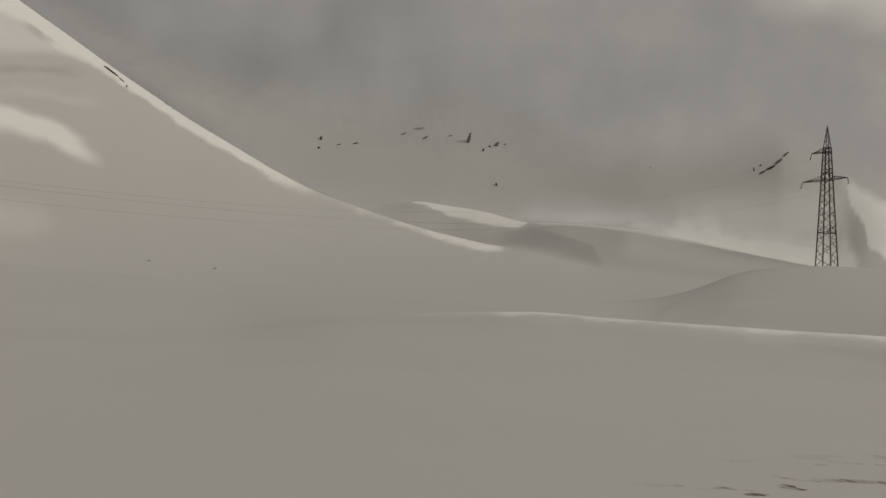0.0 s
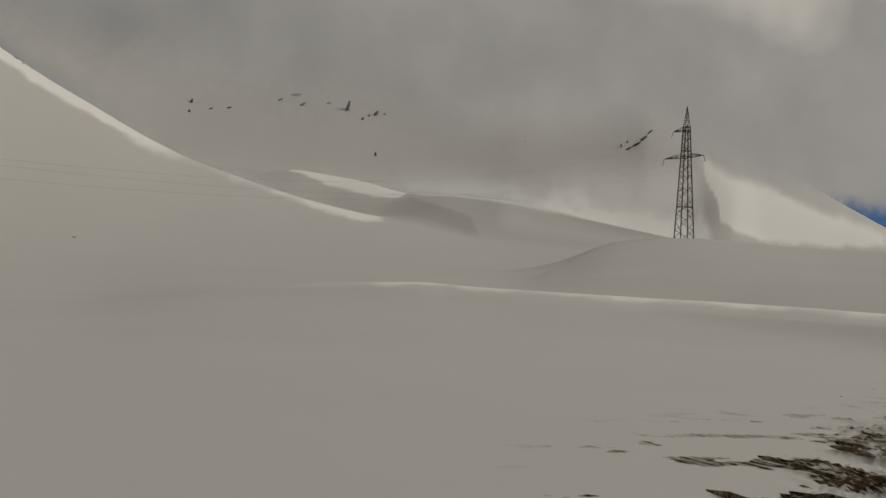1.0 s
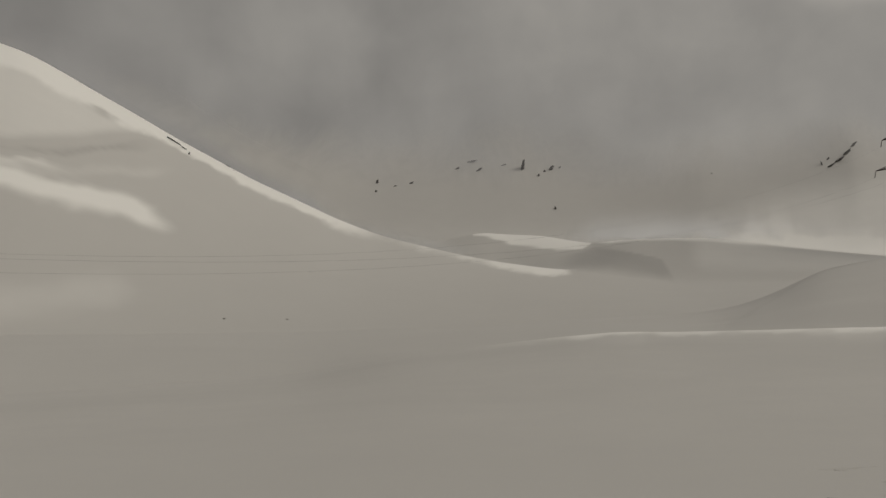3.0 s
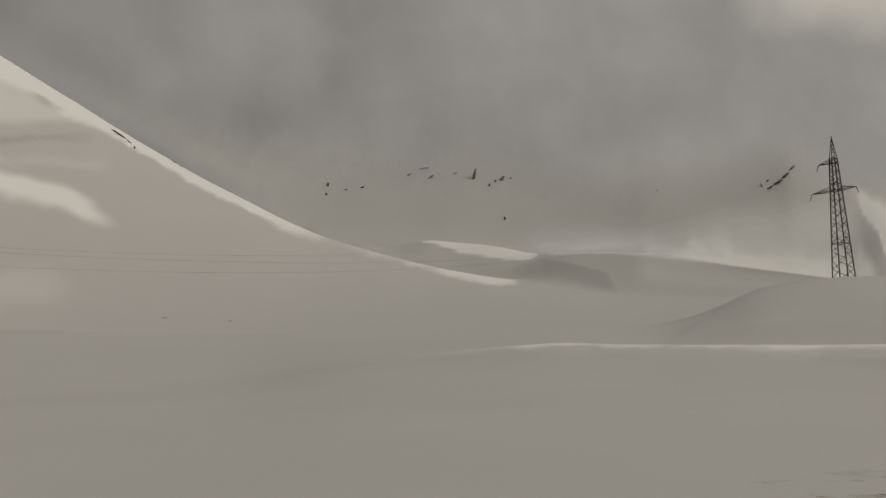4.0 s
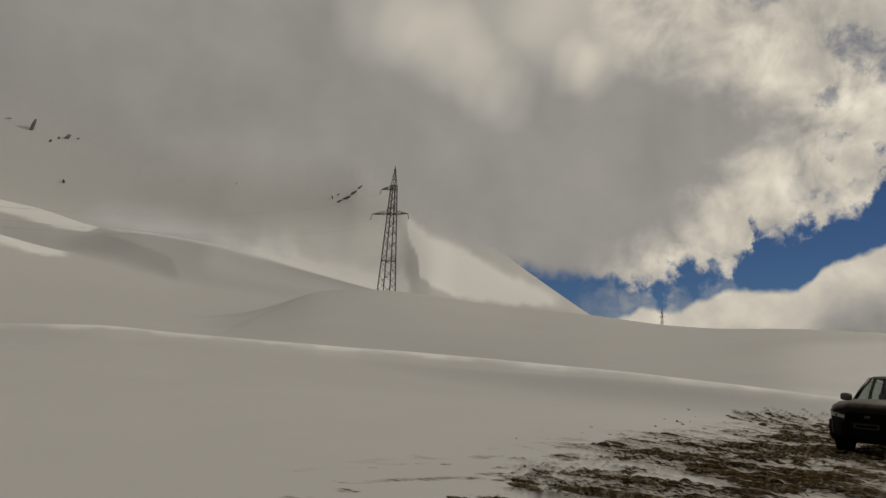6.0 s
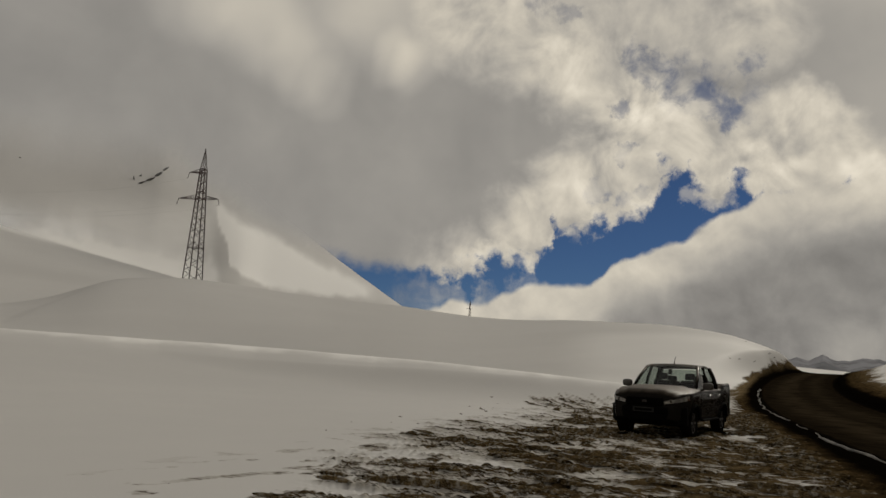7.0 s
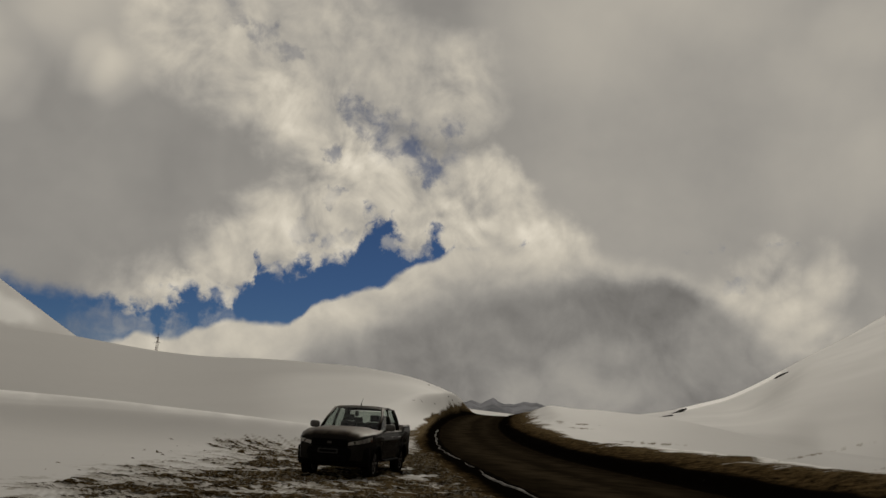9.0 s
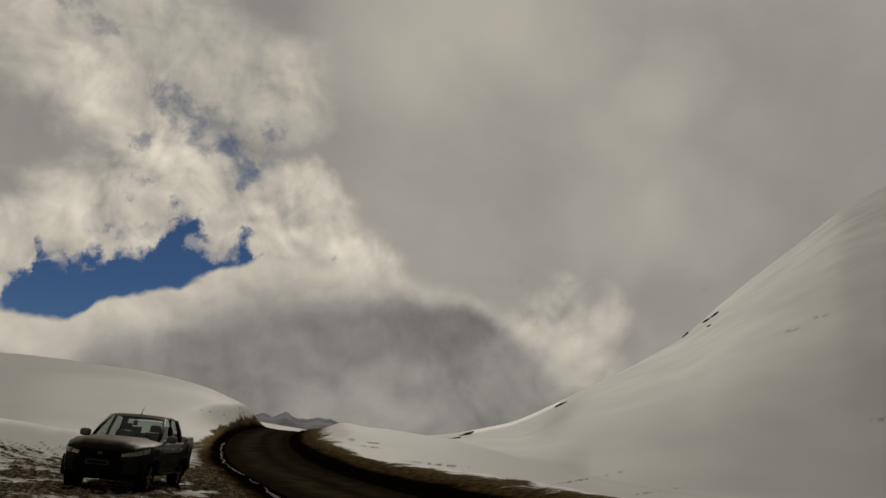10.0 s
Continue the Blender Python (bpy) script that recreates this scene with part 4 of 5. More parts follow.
def tube(bm, points, radius, sides=6):
    rings = []
    pts = [Vector(p) for p in points]
    for i, p in enumerate(pts):
        d = (pts[min(i + 1, len(pts) - 1)] - pts[max(i - 1, 0)]).normalized()
        s = d.cross(Vector((0, 0, 1)) if abs(d.z) < 0.95 else Vector((1, 0, 0))).normalized()
        t = d.cross(s)
        r = radius[i] if isinstance(radius, (list, tuple)) else radius
        rings.append([bm.verts.new(p + (s * math.cos(2 * math.pi * k / sides) + t * math.sin(2 * math.pi * k / sides)) * r) for k in range(sides)])
    for p, q in zip(rings, rings[1:]):
        for i in range(sides):
            j = (i + 1) % sides
            bm.faces.new((p[i], p[j], q[j], q[i]))
    bm.faces.new(rings[0][::-1])
    bm.faces.new(rings[-1])


def lathe(bm, profile, m, steps=28, closed=True):
    """Turn (radius, offset) pairs round the local x axis."""
    rings = []
    for i in range(steps):
        a = 2 * math.pi * i / steps
        rings.append([bm.verts.new(m @ Vector((o, r * math.cos(a), r * math.sin(a)))) for r, o in profile])
    for i in range(steps):
        p, q = rings[i], rings[(i + 1) % steps]
        for j in range(len(profile) - (0 if closed else 1)):
            l = (j + 1) % len(profile)
            bm.faces.new((p[j], p[l], q[l], q[j]))


# ---------------------------------------------------------------- lattice pylons and power line
INSULATOR = plain("brown_glazed_insulator", (0.05, 0.035, 0.03), 0.3, 0.0, 20, 0.2)
CABLE = plain("dull_aluminium_cable", (0.09, 0.09, 0.095), 0.55, 0.6, 10, 0.2)


def pylon(tall, thick=1.0, label=""):
    """A square lattice mast with two arms below and one above; x runs along the arms."""
    top = new("pylon")
    body, side0, side1 = tall * 0.84, tall * 0.105, tall * 0.037
    ring_z = tall * 0.24

    def half(z):
        return (side0 + (side1 - side0) * min(z / body, 1.0)) / 2

    corners = ((-1, -1), (1, -1), (1, 1), (-1, 1))
    for cx, cy in corners:
        bm = bmesh.new()
        bar(bm, (cx * half(0), cy * half(0), -0.4), (cx * half(body), cy * half(body), body), 0.20 * thick)
        part("leg", bm, STEEL, top)
    # rings and crossed braces, face by face
    z, levels = 0.0, [0.0]
    while z < body - 0.4:
        z = min(z + max(half(z) * 1.25, 0.75), body)
        levels.append(z)
    for f in range(4):
        (ax, ay), (bx, by) = corners[f], corners[(f + 1) % 4]
        bm = bmesh.new()
        for i, (lo, hi) in enumerate(zip(levels, levels[1:])):
            h0, h1 = half(lo), half(hi)
            if i % 2:
                bar(bm, (ax * h0, ay * h0, lo), (bx * h1, by * h1, hi), 0.085 * thick)
            else:
                bar(bm, (bx * h0, by * h0, lo), (ax * h1, ay * h1, hi), 0.085 * thick)
            if lo > ring_z:
                bar(bm, (ax * h0, ay * h0, lo), (bx * h1, by * h1, hi), 0.06 * thick)
        for zz in (ring_z, tall * 0.61, tall * 0.66, tall * 0.81, body):
            h = half(zz)
            bar(bm, (ax * h, ay * h, zz), (bx * h, by * h, zz), 0.15 * thick)
        part("brace", bm, STEEL, top)
    bm = bmesh.new()
    h = half(body)
    for cx, cy in corners:
        bar(bm, (cx * h, cy * h, body), (0, 0, tall), 0.10 * thick)
    for f in (0.3, 0.6):
        g, zz = h * (1 - f), body + (tall - body) * f
        for i in range(4):
            (ax, ay), (bx, by) = corners[i], corners[(i + 1) % 4]
            bar(bm, (ax * g, ay * g, zz), (bx * g, by * g, zz), 0.06 * thick)
            bar(bm, (ax * g, ay * g, zz), (bx * h * (1 - f + 0.3), by * h * (1 - f + 0.3), zz - (tall - body) * 0.3), 0.05 * thick)
    part("peak", bm, STEEL, top)
    tips = []
    for sign, zz, length in ((-1, tall * 0.61, tall * 0.172), (1, tall * 0.61, tall * 0.135), (-1, tall * 0.81, tall * 0.108)):
        bm = bmesh.new()
        h = half(zz)
        tip = Vector((sign * length, 0, zz + 0.1))
        for y in (-h, h):
            bar(bm, (sign * h, y, zz), tip, 0.12 * thick)
            bar(bm, (sign * h, y, zz + tall * 0.026), tip, 0.10 * thick)
        for f in (0.3, 0.55, 0.78):
            x = h + (length - h) * f
            y, up = h * (1 - f), tall * 0.026 * (1 - f)
            bar(bm, (sign * x, -y, zz), (sign * x, y, zz), 0.05 * thick)
            for s in (-1, 1):
                bar(bm, (sign * x, s * y, zz), (sign * x, s * y, zz + up), 0.05 * thick)
        part("cross_arm", bm, STEEL, top)
        bm = bmesh.new()
        end = tip + Vector((sign * 0.35, 0, -tall * 0.045))
        for i in range(9):
            c = tip.lerp(end, (i + 0.5) / 9)
            bmesh.ops.create_cone(bm, cap_ends=True, segments=8, radius1=0.13 * thick, radius2=0.05 * thick, depth=0.11, matrix=Matrix.Translation(c))
        bar(bm, tip, end, 0.05 * thick)
        part("insulator", bm, INSULATOR, top, "brown ribbed insulator string")
        tips.append(end)
    return tagged(top, label, "pylon"), tips


LINE_TURN = math.degrees(math.atan2(-0.8, 0.6))
BASE = way(27.85, 0) * 165.0
BASE.z = height(BASE.x, BASE.y) - 0.1
tower, tips = pylon(29.0, 0.9, "tall steel lattice pylon standing on a snow crest")
tower.matrix_world = pose(BASE.x, BASE.y, BASE.z, 0, 0, LINE_TURN)
FAR = way(48.9, 0) * 980.0
FAR.z = height(FAR.x, FAR.y) - 2
far_tower, _ = pylon(30.0, 1.1, "small distant lattice pylon behind a snow crest")
far_tower.matrix_world = pose(FAR.x, FAR.y, FAR.z, 0, 0, LINE_TURN - 30)

for end in tips:
    bm = bmesh.new()
    start = tower.matrix_world @ end
    pts = []
    for i in range(41):
        s = 280.0 * i / 40
        drop = start.z - 10.0 - (start.z - BASE.z - 16) * 0.25
        low = start.z - drop
        pts.append((start.x - 0.8 * s, start.y - 0.6 * s, low + drop * ((s - 150) / 150) ** 2))
    tube(bm, pts, 0.006, 5)
    tagged(part("power_cable", bm, CABLE), "thin grey power cable sagging over the snow", "cable", "cables of the power line")


# ---------------------------------------------------------------- rocks that break through the snow
def rock(az, el, wide, tall, tilt, start, label="dark rock outcrop on a snowy mountainside"):
    """wide and tall in degrees as seen from the road; tilt leans it to the right."""
    az, el = az + float(np.interp(az, [-20, -10, 4, 25], [0.0, 0.22, 0.2, 0.0])), el + 0.1
    p = spot(az, el, start)
    r = math.hypot(p.x, p.y)
    bm = bmesh.new()
    bmesh.ops.create_icosphere(bm, subdivisions=3, radius=1.0)
    rng = random.Random(int(az * 100 + el * 37))
    ox, oy = rng.uniform(0, 50), rng.uniform(0, 50)
    for q in bm.verts:
        n = noise.fractal(q.co * 2.1 + Vector((ox, oy, 0)), 0.9, 2.2, 5)
        q.co *= 1.0 + 0.35 * n
        q.co.x += 0.25 * noise.noise(Vector((q.co.z * 1.7 + ox, oy, 0)))
    w, h = r * radians(wide) * 0.6, r * radians(tall) * 0.6
    bmesh.ops.scale(bm, vec=(w, max(w, h * 0.5) * 0.7, h), verts=bm.verts)
    ob = part("rock_outcrop", bm, ROCK)
    p = EYE + (p - EYE) * (1 - max(w, h) * 0.35 / r)
    ob.matrix_world = pose(p.x, p.y, p.z, 0, 0, -az) @ pose(0, 0, 0, 0, tilt, 0)
    return tagged(ob, label, "rock", "rocks in the snow")


for row in ((-10.1, 13.4, 0.16, 0.4, 15), (-10.2, 12.7, 0.14, 0.2, 10), (-8.7, 13.1, 0.07, 0.25, 70), (-7.4, 13.3, 0.09, 0.35, 65), (-3.7, 14.3, 0.11, 0.45, 55),
            (-2.5, 14.8, 0.09, 0.7, 80), (-2.0, 14.1, 0.12, 0.6, 55), (0.0, 14.4, 0.08, 0.4, 70), (1.5, 14.1, 0.2, 1.1, 12), (2.7, 13.4, 0.13, 0.3, 25), (3.2, 13.7, 0.13, 0.25, 25),
            (3.7, 13.85, 0.2, 0.6, 38), (4.4, 13.9, 0.13, 0.2, 30)):
    rock(*row, 620)
for row in ((3.9, 10.8, 0.12, 0.35, -10), (15.7, 12.4, 0.1, 0.09, 0), (15.7, 9.1, 0.09, 0.08, 0),
            (25.1, 13.05, 0.13, 0.65, 45), (24.65, 12.6, 0.15, 0.75, 48), (24.15, 12.2, 0.12, 0.75, 60), (23.6, 11.9, 0.10, 0.5, 62), (23.5, 12.4, 0.09, 0.28, 40), (23.1, 12.1, 0.07, 0.4, -15)):
    rock(*row, 620)
for row in ((-25.2, 16.1, 0.07, 1.1, -58), (-24.5, 15.65, 0.08, 0.4, -50), (-24.15, 15.25, 0.09, 0.3, 0), (-21.3, 14.45, 0.11, 0.3, -40), (-20.9, 14.2, 0.1, 0.12, 0)):
    rock(*row, 300, "dark rock band along a snowy ridge")
for row in ((103.4, 10.15, 0.1, 0.6, 42), (104.9, 11.3, 0.1, 0.5, 55), (105.5, 11.75, 0.1, 0.6, 50), (105.1, 10.9, 0.1, 0.3, 55), (94.5, 4.5, 0.12, 0.8, 62), (87.5, 1.65, 0.16, 1.2, 66), (86.7, 1.3, 0.12, 0.8, 78)):
    rock(*row, 200, "dark rock showing along a snowy hillside")

# ---------------------------------------------------------------- dry shrubs and tussocks
TWIG = plain("dry_brown_stems", (0.06, 0.04, 0.02), 0.9, 0.0, 30, 0.5)


def shrub(x, y, size, seed, label):
    rng = random.Random(seed)
    bm = bmesh.new()
    for _ in range(26):
        a, lean = rng.uniform(0, 2 * math.pi), rng.uniform(0.5, 2.6)
        l = size * rng.uniform(0.25, 0.6)
        foot = Vector((rng.uniform(-0.25, 0.25), rng.uniform(-0.25, 0.25), -0.05)) * size
        tip = foot + Vector((math.cos(a) * lean, math.sin(a) * lean, 1.0)) * l
        mid = foot.lerp(tip, 0.5) + Vector((0, 0, 0.1 * l))
        tube(bm, [foot, mid, tip], [0.03 * size, 0.025 * size, 0.008 * size], 4)
    ob = part("dry_shrub", bm, TWIG)
    ob.location = (x, y, height(x, y))
    return tagged(ob, label, "shrub", "dry shrubs in the snow")


for i, (az, el, size) in enumerate(((-21.5, 3.25, 0.7), (-16.9, 3.05, 0.7))):
    p = spot(az, el, 90)
    shrub(p.x, p.y, size, 200 + i, "small dry brown shrub on a snow slope")
for i, (az, el, size) in enumerate(((69.1, 2.8, 0.3), (70.6, 1.85, 0.45), (70.9, 1.7, 0.4), (68.6, 1.5, 0.3), (68.0, 1.55, 0.3), (69.6, 1.2, 0.3), (71.4, 1.3, 0.35), (72.0, 1.2, 0.4))):
    p = spot(az, el, 45)
    shrub(p.x, p.y, size * 0.6, 300 + i, "small dry tussock on the bank above the road")


def tussock_material():
    m, k, b = material("dead_tan_grass")
    geo_node = k.nodes.new("ShaderNodeNewGeometry")
    p = geo_node.outputs["Position"]
    turned = k.nodes.new("ShaderNodeVectorRotate")
    turned.rotation_type = "Z_AXIS"
    k.put(turned.inputs["Vector"], p)
    k.put(turned.inputs["Angle"], radians(-66))
    fibre = k.noise(k.vec("MULTIPLY", turned.outputs[0], (5.0, 60.0, 60.0)), 1.0, 5.0, 0.6)
    blotch = k.noise(p, 5.0, 5.0, 0.6)
    mixed = k.math("ADD", k.math("MULTIPLY", fibre, 0.5), k.math("MULTIPLY", blotch, 0.5))
    col = k.mix(k.range(mixed, 0.38, 0.62), (0.010, 0.0065, 0.003), (0.20, 0.145, 0.075))
    col = k.mix(k.math("MULTIPLY", geo_node.outputs["Random Per Island"], 0.3), col, (0.022, 0.014, 0.006))
    frost = k.noise(p, 11.0, 5.0, 0.65)
    col = k.mix(k.range(frost, 0.48, 0.68, 0.0, 0.8), col, (0.36, 0.335, 0.285))
    k.put(b.inputs["Base Color"], col)
    k.put(b.inputs["Roughness"], 0.95)
    k.put(b.inputs["Specular IOR Level"], 0.0)
    k.put(b.inputs["Normal"], k.bump(mixed, 0.9, 0.05))
    return m


EARTH = plain("frozen_brown_earth", (0.11, 0.077, 0.038), 0.95, 0.0, 9, 0.7, 0.02, 0.0, 0.05)


def clods():
    """Loose frozen lumps of earth on the lay-by."""
    rng = random.Random(7)
    shapes = []
    for s in range(8):
        b = bmesh.new()
        bmesh.ops.create_icosphere(b, subdivisions=1, radius=1.0)
        for q in b.verts:
            q.co *= 1.0 + 0.5 * noise.fractal(q.co * 1.6 + Vector((s * 9.1, 3, 1)), 1.0, 2.0, 4)
        shapes.append(([q.co.copy() for q in b.verts], [[q.index for q in f.verts] for f in b.faces]))
        b.free()
    verts, faces = [], []
    made = 0
    while made < 900:
        t = rng.uniform(-4, 34)
        side = 3.9 + 10.5 * rng.random() ** 0.9
        x, y = 16.1 + 0.913 * (t - 16) - 0.408 * (side - 2.75), 3.4 + 0.408 * (t - 16) + 0.913 * (side - 2.75)
        if math.hypot(x, y) < 2.5:
            continue
        i = min(int(np.searchsorted(AZ, math.degrees(math.atan2(x, y)))), len(AZ) - 1)
        j = int(np.searchsorted(R, math.hypot(x, y)))
        if mud[i, j] < 0.42 and (rng.random() > 0.02 or AZ[i] < 38):
            continue
        s = rng.choice(shapes)
        w = rng.uniform(0.010, 0.024) * (1.7 if rng.random() < 0.05 else 1.0)
        m = pose(x, y, height(x, y) - w * 0.1, 0, 0, 66 + rng.uniform(-25, 25)) @ Matrix.Diagonal((w * rng.uniform(1.5, 4.0), w, w * rng.uniform(0.4, 0.8), 1))
        base = len(verts)
        verts += [m @ c for c in s[0]]
        faces += [[base + q for q in f] for f in s[1]]
        made += 1
    me = bpy.data.meshes.new("earth_clods")
    me.from_pydata(verts, [], faces)
    me.shade_smooth()
    me.materials.append(EARTH)
    tagged(new("earth_clods", me), "frozen brown clods of earth on the snowy lay-by", "clods", kind="stuff")


clods()

TUSSOCK = tussock_material()


def tussocks():
    """Wind-combed mats of dead grass, frozen into the snow of the lay-by."""
    rng = random.Random(19)
    verts, faces = [], []
    made = 0
    while made < 1500:
        t = rng.uniform(-3, 33)
        side = 4.2 + 10.5 * rng.random()
        x, y = 16.1 + 0.913 * (t - 16) - 0.408 * (side - 2.75), 3.4 + 0.408 * (t - 16) + 0.913 * (side - 2.75)
        if math.hypot(x, y) < 3.0:
            continue
        i = min(int(np.searchsorted(AZ, math.degrees(math.atan2(x, y)))), len(AZ) - 1)
        j = int(np.searchsorted(R, math.hypot(x, y)))
        if mud[i, j] < 0.35 + 0.35 * rng.random() and rng.random() > 0.012 * (AZ[i] > 36):
            continue
        size = rng.uniform(0.55, 1.0) * (1.0 + 0.9 * rng.random() ** 4)
        long, wide, tall = 0.55 * size * rng.uniform(0.4, 1.5), 0.04 * size, 0.034 * size * rng.uniform(0.5, 1.6)
        if mud[i, j] < 0.35:
            long, wide, tall = long * 0.3, wide * 0.6, tall * 0.6
        turn = radians(90 - float(np.interp(0.766 * x + 0.643 * y, [8, 11, 17, 27, 40], [-19, -16, 6, 23, 39])) + rng.uniform(-12, 12))
        c, d = math.cos(turn), math.sin(turn)
        seed = rng.uniform(0, 90)
        n, base = 7, len(verts)
        for a in range(n + 1):
            f = a / n
            swell = math.sin(math.pi * min(max(f, 0.03), 0.97)) ** 0.6
            sway = 0.6 * wide * noise.noise(Vector((seed, f * 2.5, 0)))
            for g, up in ((-1.1, -0.35), (-0.8, 0.45), (-0.35, 0.95), (0.15, 1.0), (0.6, 0.55), (1.25, -0.35)):
                rough = noise.noise(Vector((f * 5.0 + seed, g * 1.7, seed)))
                along_m, across = (f - 0.5) * long + 0.05 * rough * long, g * wide * swell * (1 + 0.4 * rough) + sway
                px, py = x + c * along_m - d * across, y + d * along_m + c * across
                verts.append((px, py, 0.0 if up is None else tall * swell * up * (1 + 0.55 * rough)))
        z0 = height(x, y)
        for q in range(base, len(verts)):
            v = verts[q]
            verts[q] = (v[0], v[1], z0 + v[2])
        for a in range(n):
            for b in range(5):
                p = base + a * 6 + b
                faces.append((p, p + 6, p + 7, p + 1))
        made += 1
    me = bpy.data.meshes.new("dead_grass")
    me.from_pydata(verts, [], faces)
    me.shade_smooth()
    me.materials.append(TUSSOCK)
    tagged(new("dead_grass", me), "wind-combed tufts of dead tan grass in dirty snow", "grass", kind="stuff")


tussocks()

OLD_SNOW = plain("dirty_old_snow", (0.13, 0.122, 0.108), 0.8, 0.0, 4, 0.8, 0.02)


def snow_strip(offset, first, last, seed):
    """A low, broken ridge of dirty snow along the edge of the road."""
    rng = np.random.RandomState(seed)
    bm = bmesh.new()
    ring = None
    steps = [i for i in range(len(LINE)) if first < LINE[i, 0] < last]
    fine = np.linspace(steps[0], steps[-1], (steps[-1] - steps[0]) * 3)
    n1 = fbm(fine / 9.0, fine * 0, 4, seed)
    n2 = fbm(fine / 3.0, fine * 0, 4, seed + 9)
    for t, a, b in zip(fine, n1, n2):
        i = int(t)
        p = LINE[i] + (LINE[min(i + 1, len(LINE) - 1)] - LINE[i]) * (t - i)
        side = np.array((-HEAD[i, 1], HEAD[i, 0]))
        wide = 0.022 + 0.05 * b
        if a + 0.6 * b < -0.6:
            ring = None
            continue
        c = p + side * (offset + 0.2 * a + 0.05 * b)
        row = []
        for f, up in ((-1.0, -0.03), (-0.55, 0.025), (0.0, 0.035 + 0.02 * b), (0.5, 0.03), (1.0, -0.03)):
            q = c + side * f * max(wide, 0.015)
            row.append(bm.verts.new((q[0], q[1], height(q[0], q[1]) + up)))
        if ring:
            for k2 in range(4):
                bm.faces.new((ring[k2], ring[k2 + 1], row[k2 + 1], row[k2]))
        ring = row
    for q in [q for q in bm.verts if not q.link_faces]:
        bm.verts.remove(q)
    bmesh.ops.recalc_face_normals(bm, faces=bm.faces)
    tagged(part("snow_strip", bm, OLD_SNOW, smooth=True), "broken strip of dirty snow along the road edge", "snow", kind="stuff")


snow_strip(2.98, -12, 62, 131)


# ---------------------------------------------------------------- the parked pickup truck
def dust_and_sheen_paint():
    """Dark paint; settled road dust and a painted sheen lighten whatever faces up."""
    m, k, b = material("dust_sheen_graphite_paint")
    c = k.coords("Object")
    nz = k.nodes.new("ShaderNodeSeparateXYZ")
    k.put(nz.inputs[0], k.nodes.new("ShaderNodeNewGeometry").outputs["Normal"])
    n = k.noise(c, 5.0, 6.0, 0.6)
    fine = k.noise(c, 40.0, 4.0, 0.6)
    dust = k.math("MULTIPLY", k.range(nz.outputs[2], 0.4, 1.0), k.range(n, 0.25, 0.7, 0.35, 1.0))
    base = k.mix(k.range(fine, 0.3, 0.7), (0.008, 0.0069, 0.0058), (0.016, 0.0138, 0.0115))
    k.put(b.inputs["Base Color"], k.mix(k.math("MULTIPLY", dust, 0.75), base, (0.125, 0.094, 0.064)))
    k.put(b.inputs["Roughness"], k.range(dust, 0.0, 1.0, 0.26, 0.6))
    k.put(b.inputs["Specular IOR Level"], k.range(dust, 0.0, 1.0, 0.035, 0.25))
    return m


PAINT = dust_and_sheen_paint()
SHELL = plain("dusty_silver_shell", (0.06, 0.055, 0.048), 0.4, 0.0, 20, 0.3, 0.0, 0.1, 0.3)
BLACK = plain("black_plastic", (0.0035, 0.0032, 0.003), 0.8, 0.0, 30, 0.3, 0.0, 0.0, 0.02)
RUBBER = plain("muddy_tyre_rubber", (0.006, 0.005, 0.004), 0.95, 0.0, 18, 0.4, 0.0, 0.0, 0.0)
ALLOY = plain("dirty_alloy", (0.05, 0.046, 0.042), 0.45, 0.8, 12, 0.3)
CHROME = plain("chrome", (0.55, 0.55, 0.55), 0.15, 1.0, 10, 0.1)
CLOTH = plain("dark_seat_cloth", (0.010, 0.010, 0.011), 0.9, 0.0, 60, 0.3)
PLATE = plain("pale_number_plate", (0.008, 0.0076, 0.007), 0.6, 0.0, 20, 0.15)
AMBER = plain("orange_lens", (0.10, 0.035, 0.012), 0.3, 0.0, 20, 0.1)


def glass_material(name, tint, rough=0.02):
    m, k, b = material(name)
    k.put(b.inputs["Base Color"], tint)
    k.put(b.inputs["Transmission Weight"], 1.0)
    n = k.noise(k.coords("Object"), 6.0, 4.0)
    k.put(b.inputs["Roughness"], k.range(n, 0.3, 0.7, rough, rough + 0.05))
    k.put(b.inputs["IOR"], 1.02)
    k.put(b.inputs["Coat Weight"], 0.6)
    k.put(b.inputs["Coat IOR"], 1.5)
    return m


GLASS = glass_material("car_window_glass", (0.33, 0.40, 0.36))
LAMP_GLASS = plain("headlamp_lens", (0.48, 0.46, 0.42), 0.15, 0.0, 10, 0.6, 0.0, 0.8)
AXLES = (1.62, -1.40)
WHEEL = 0.375


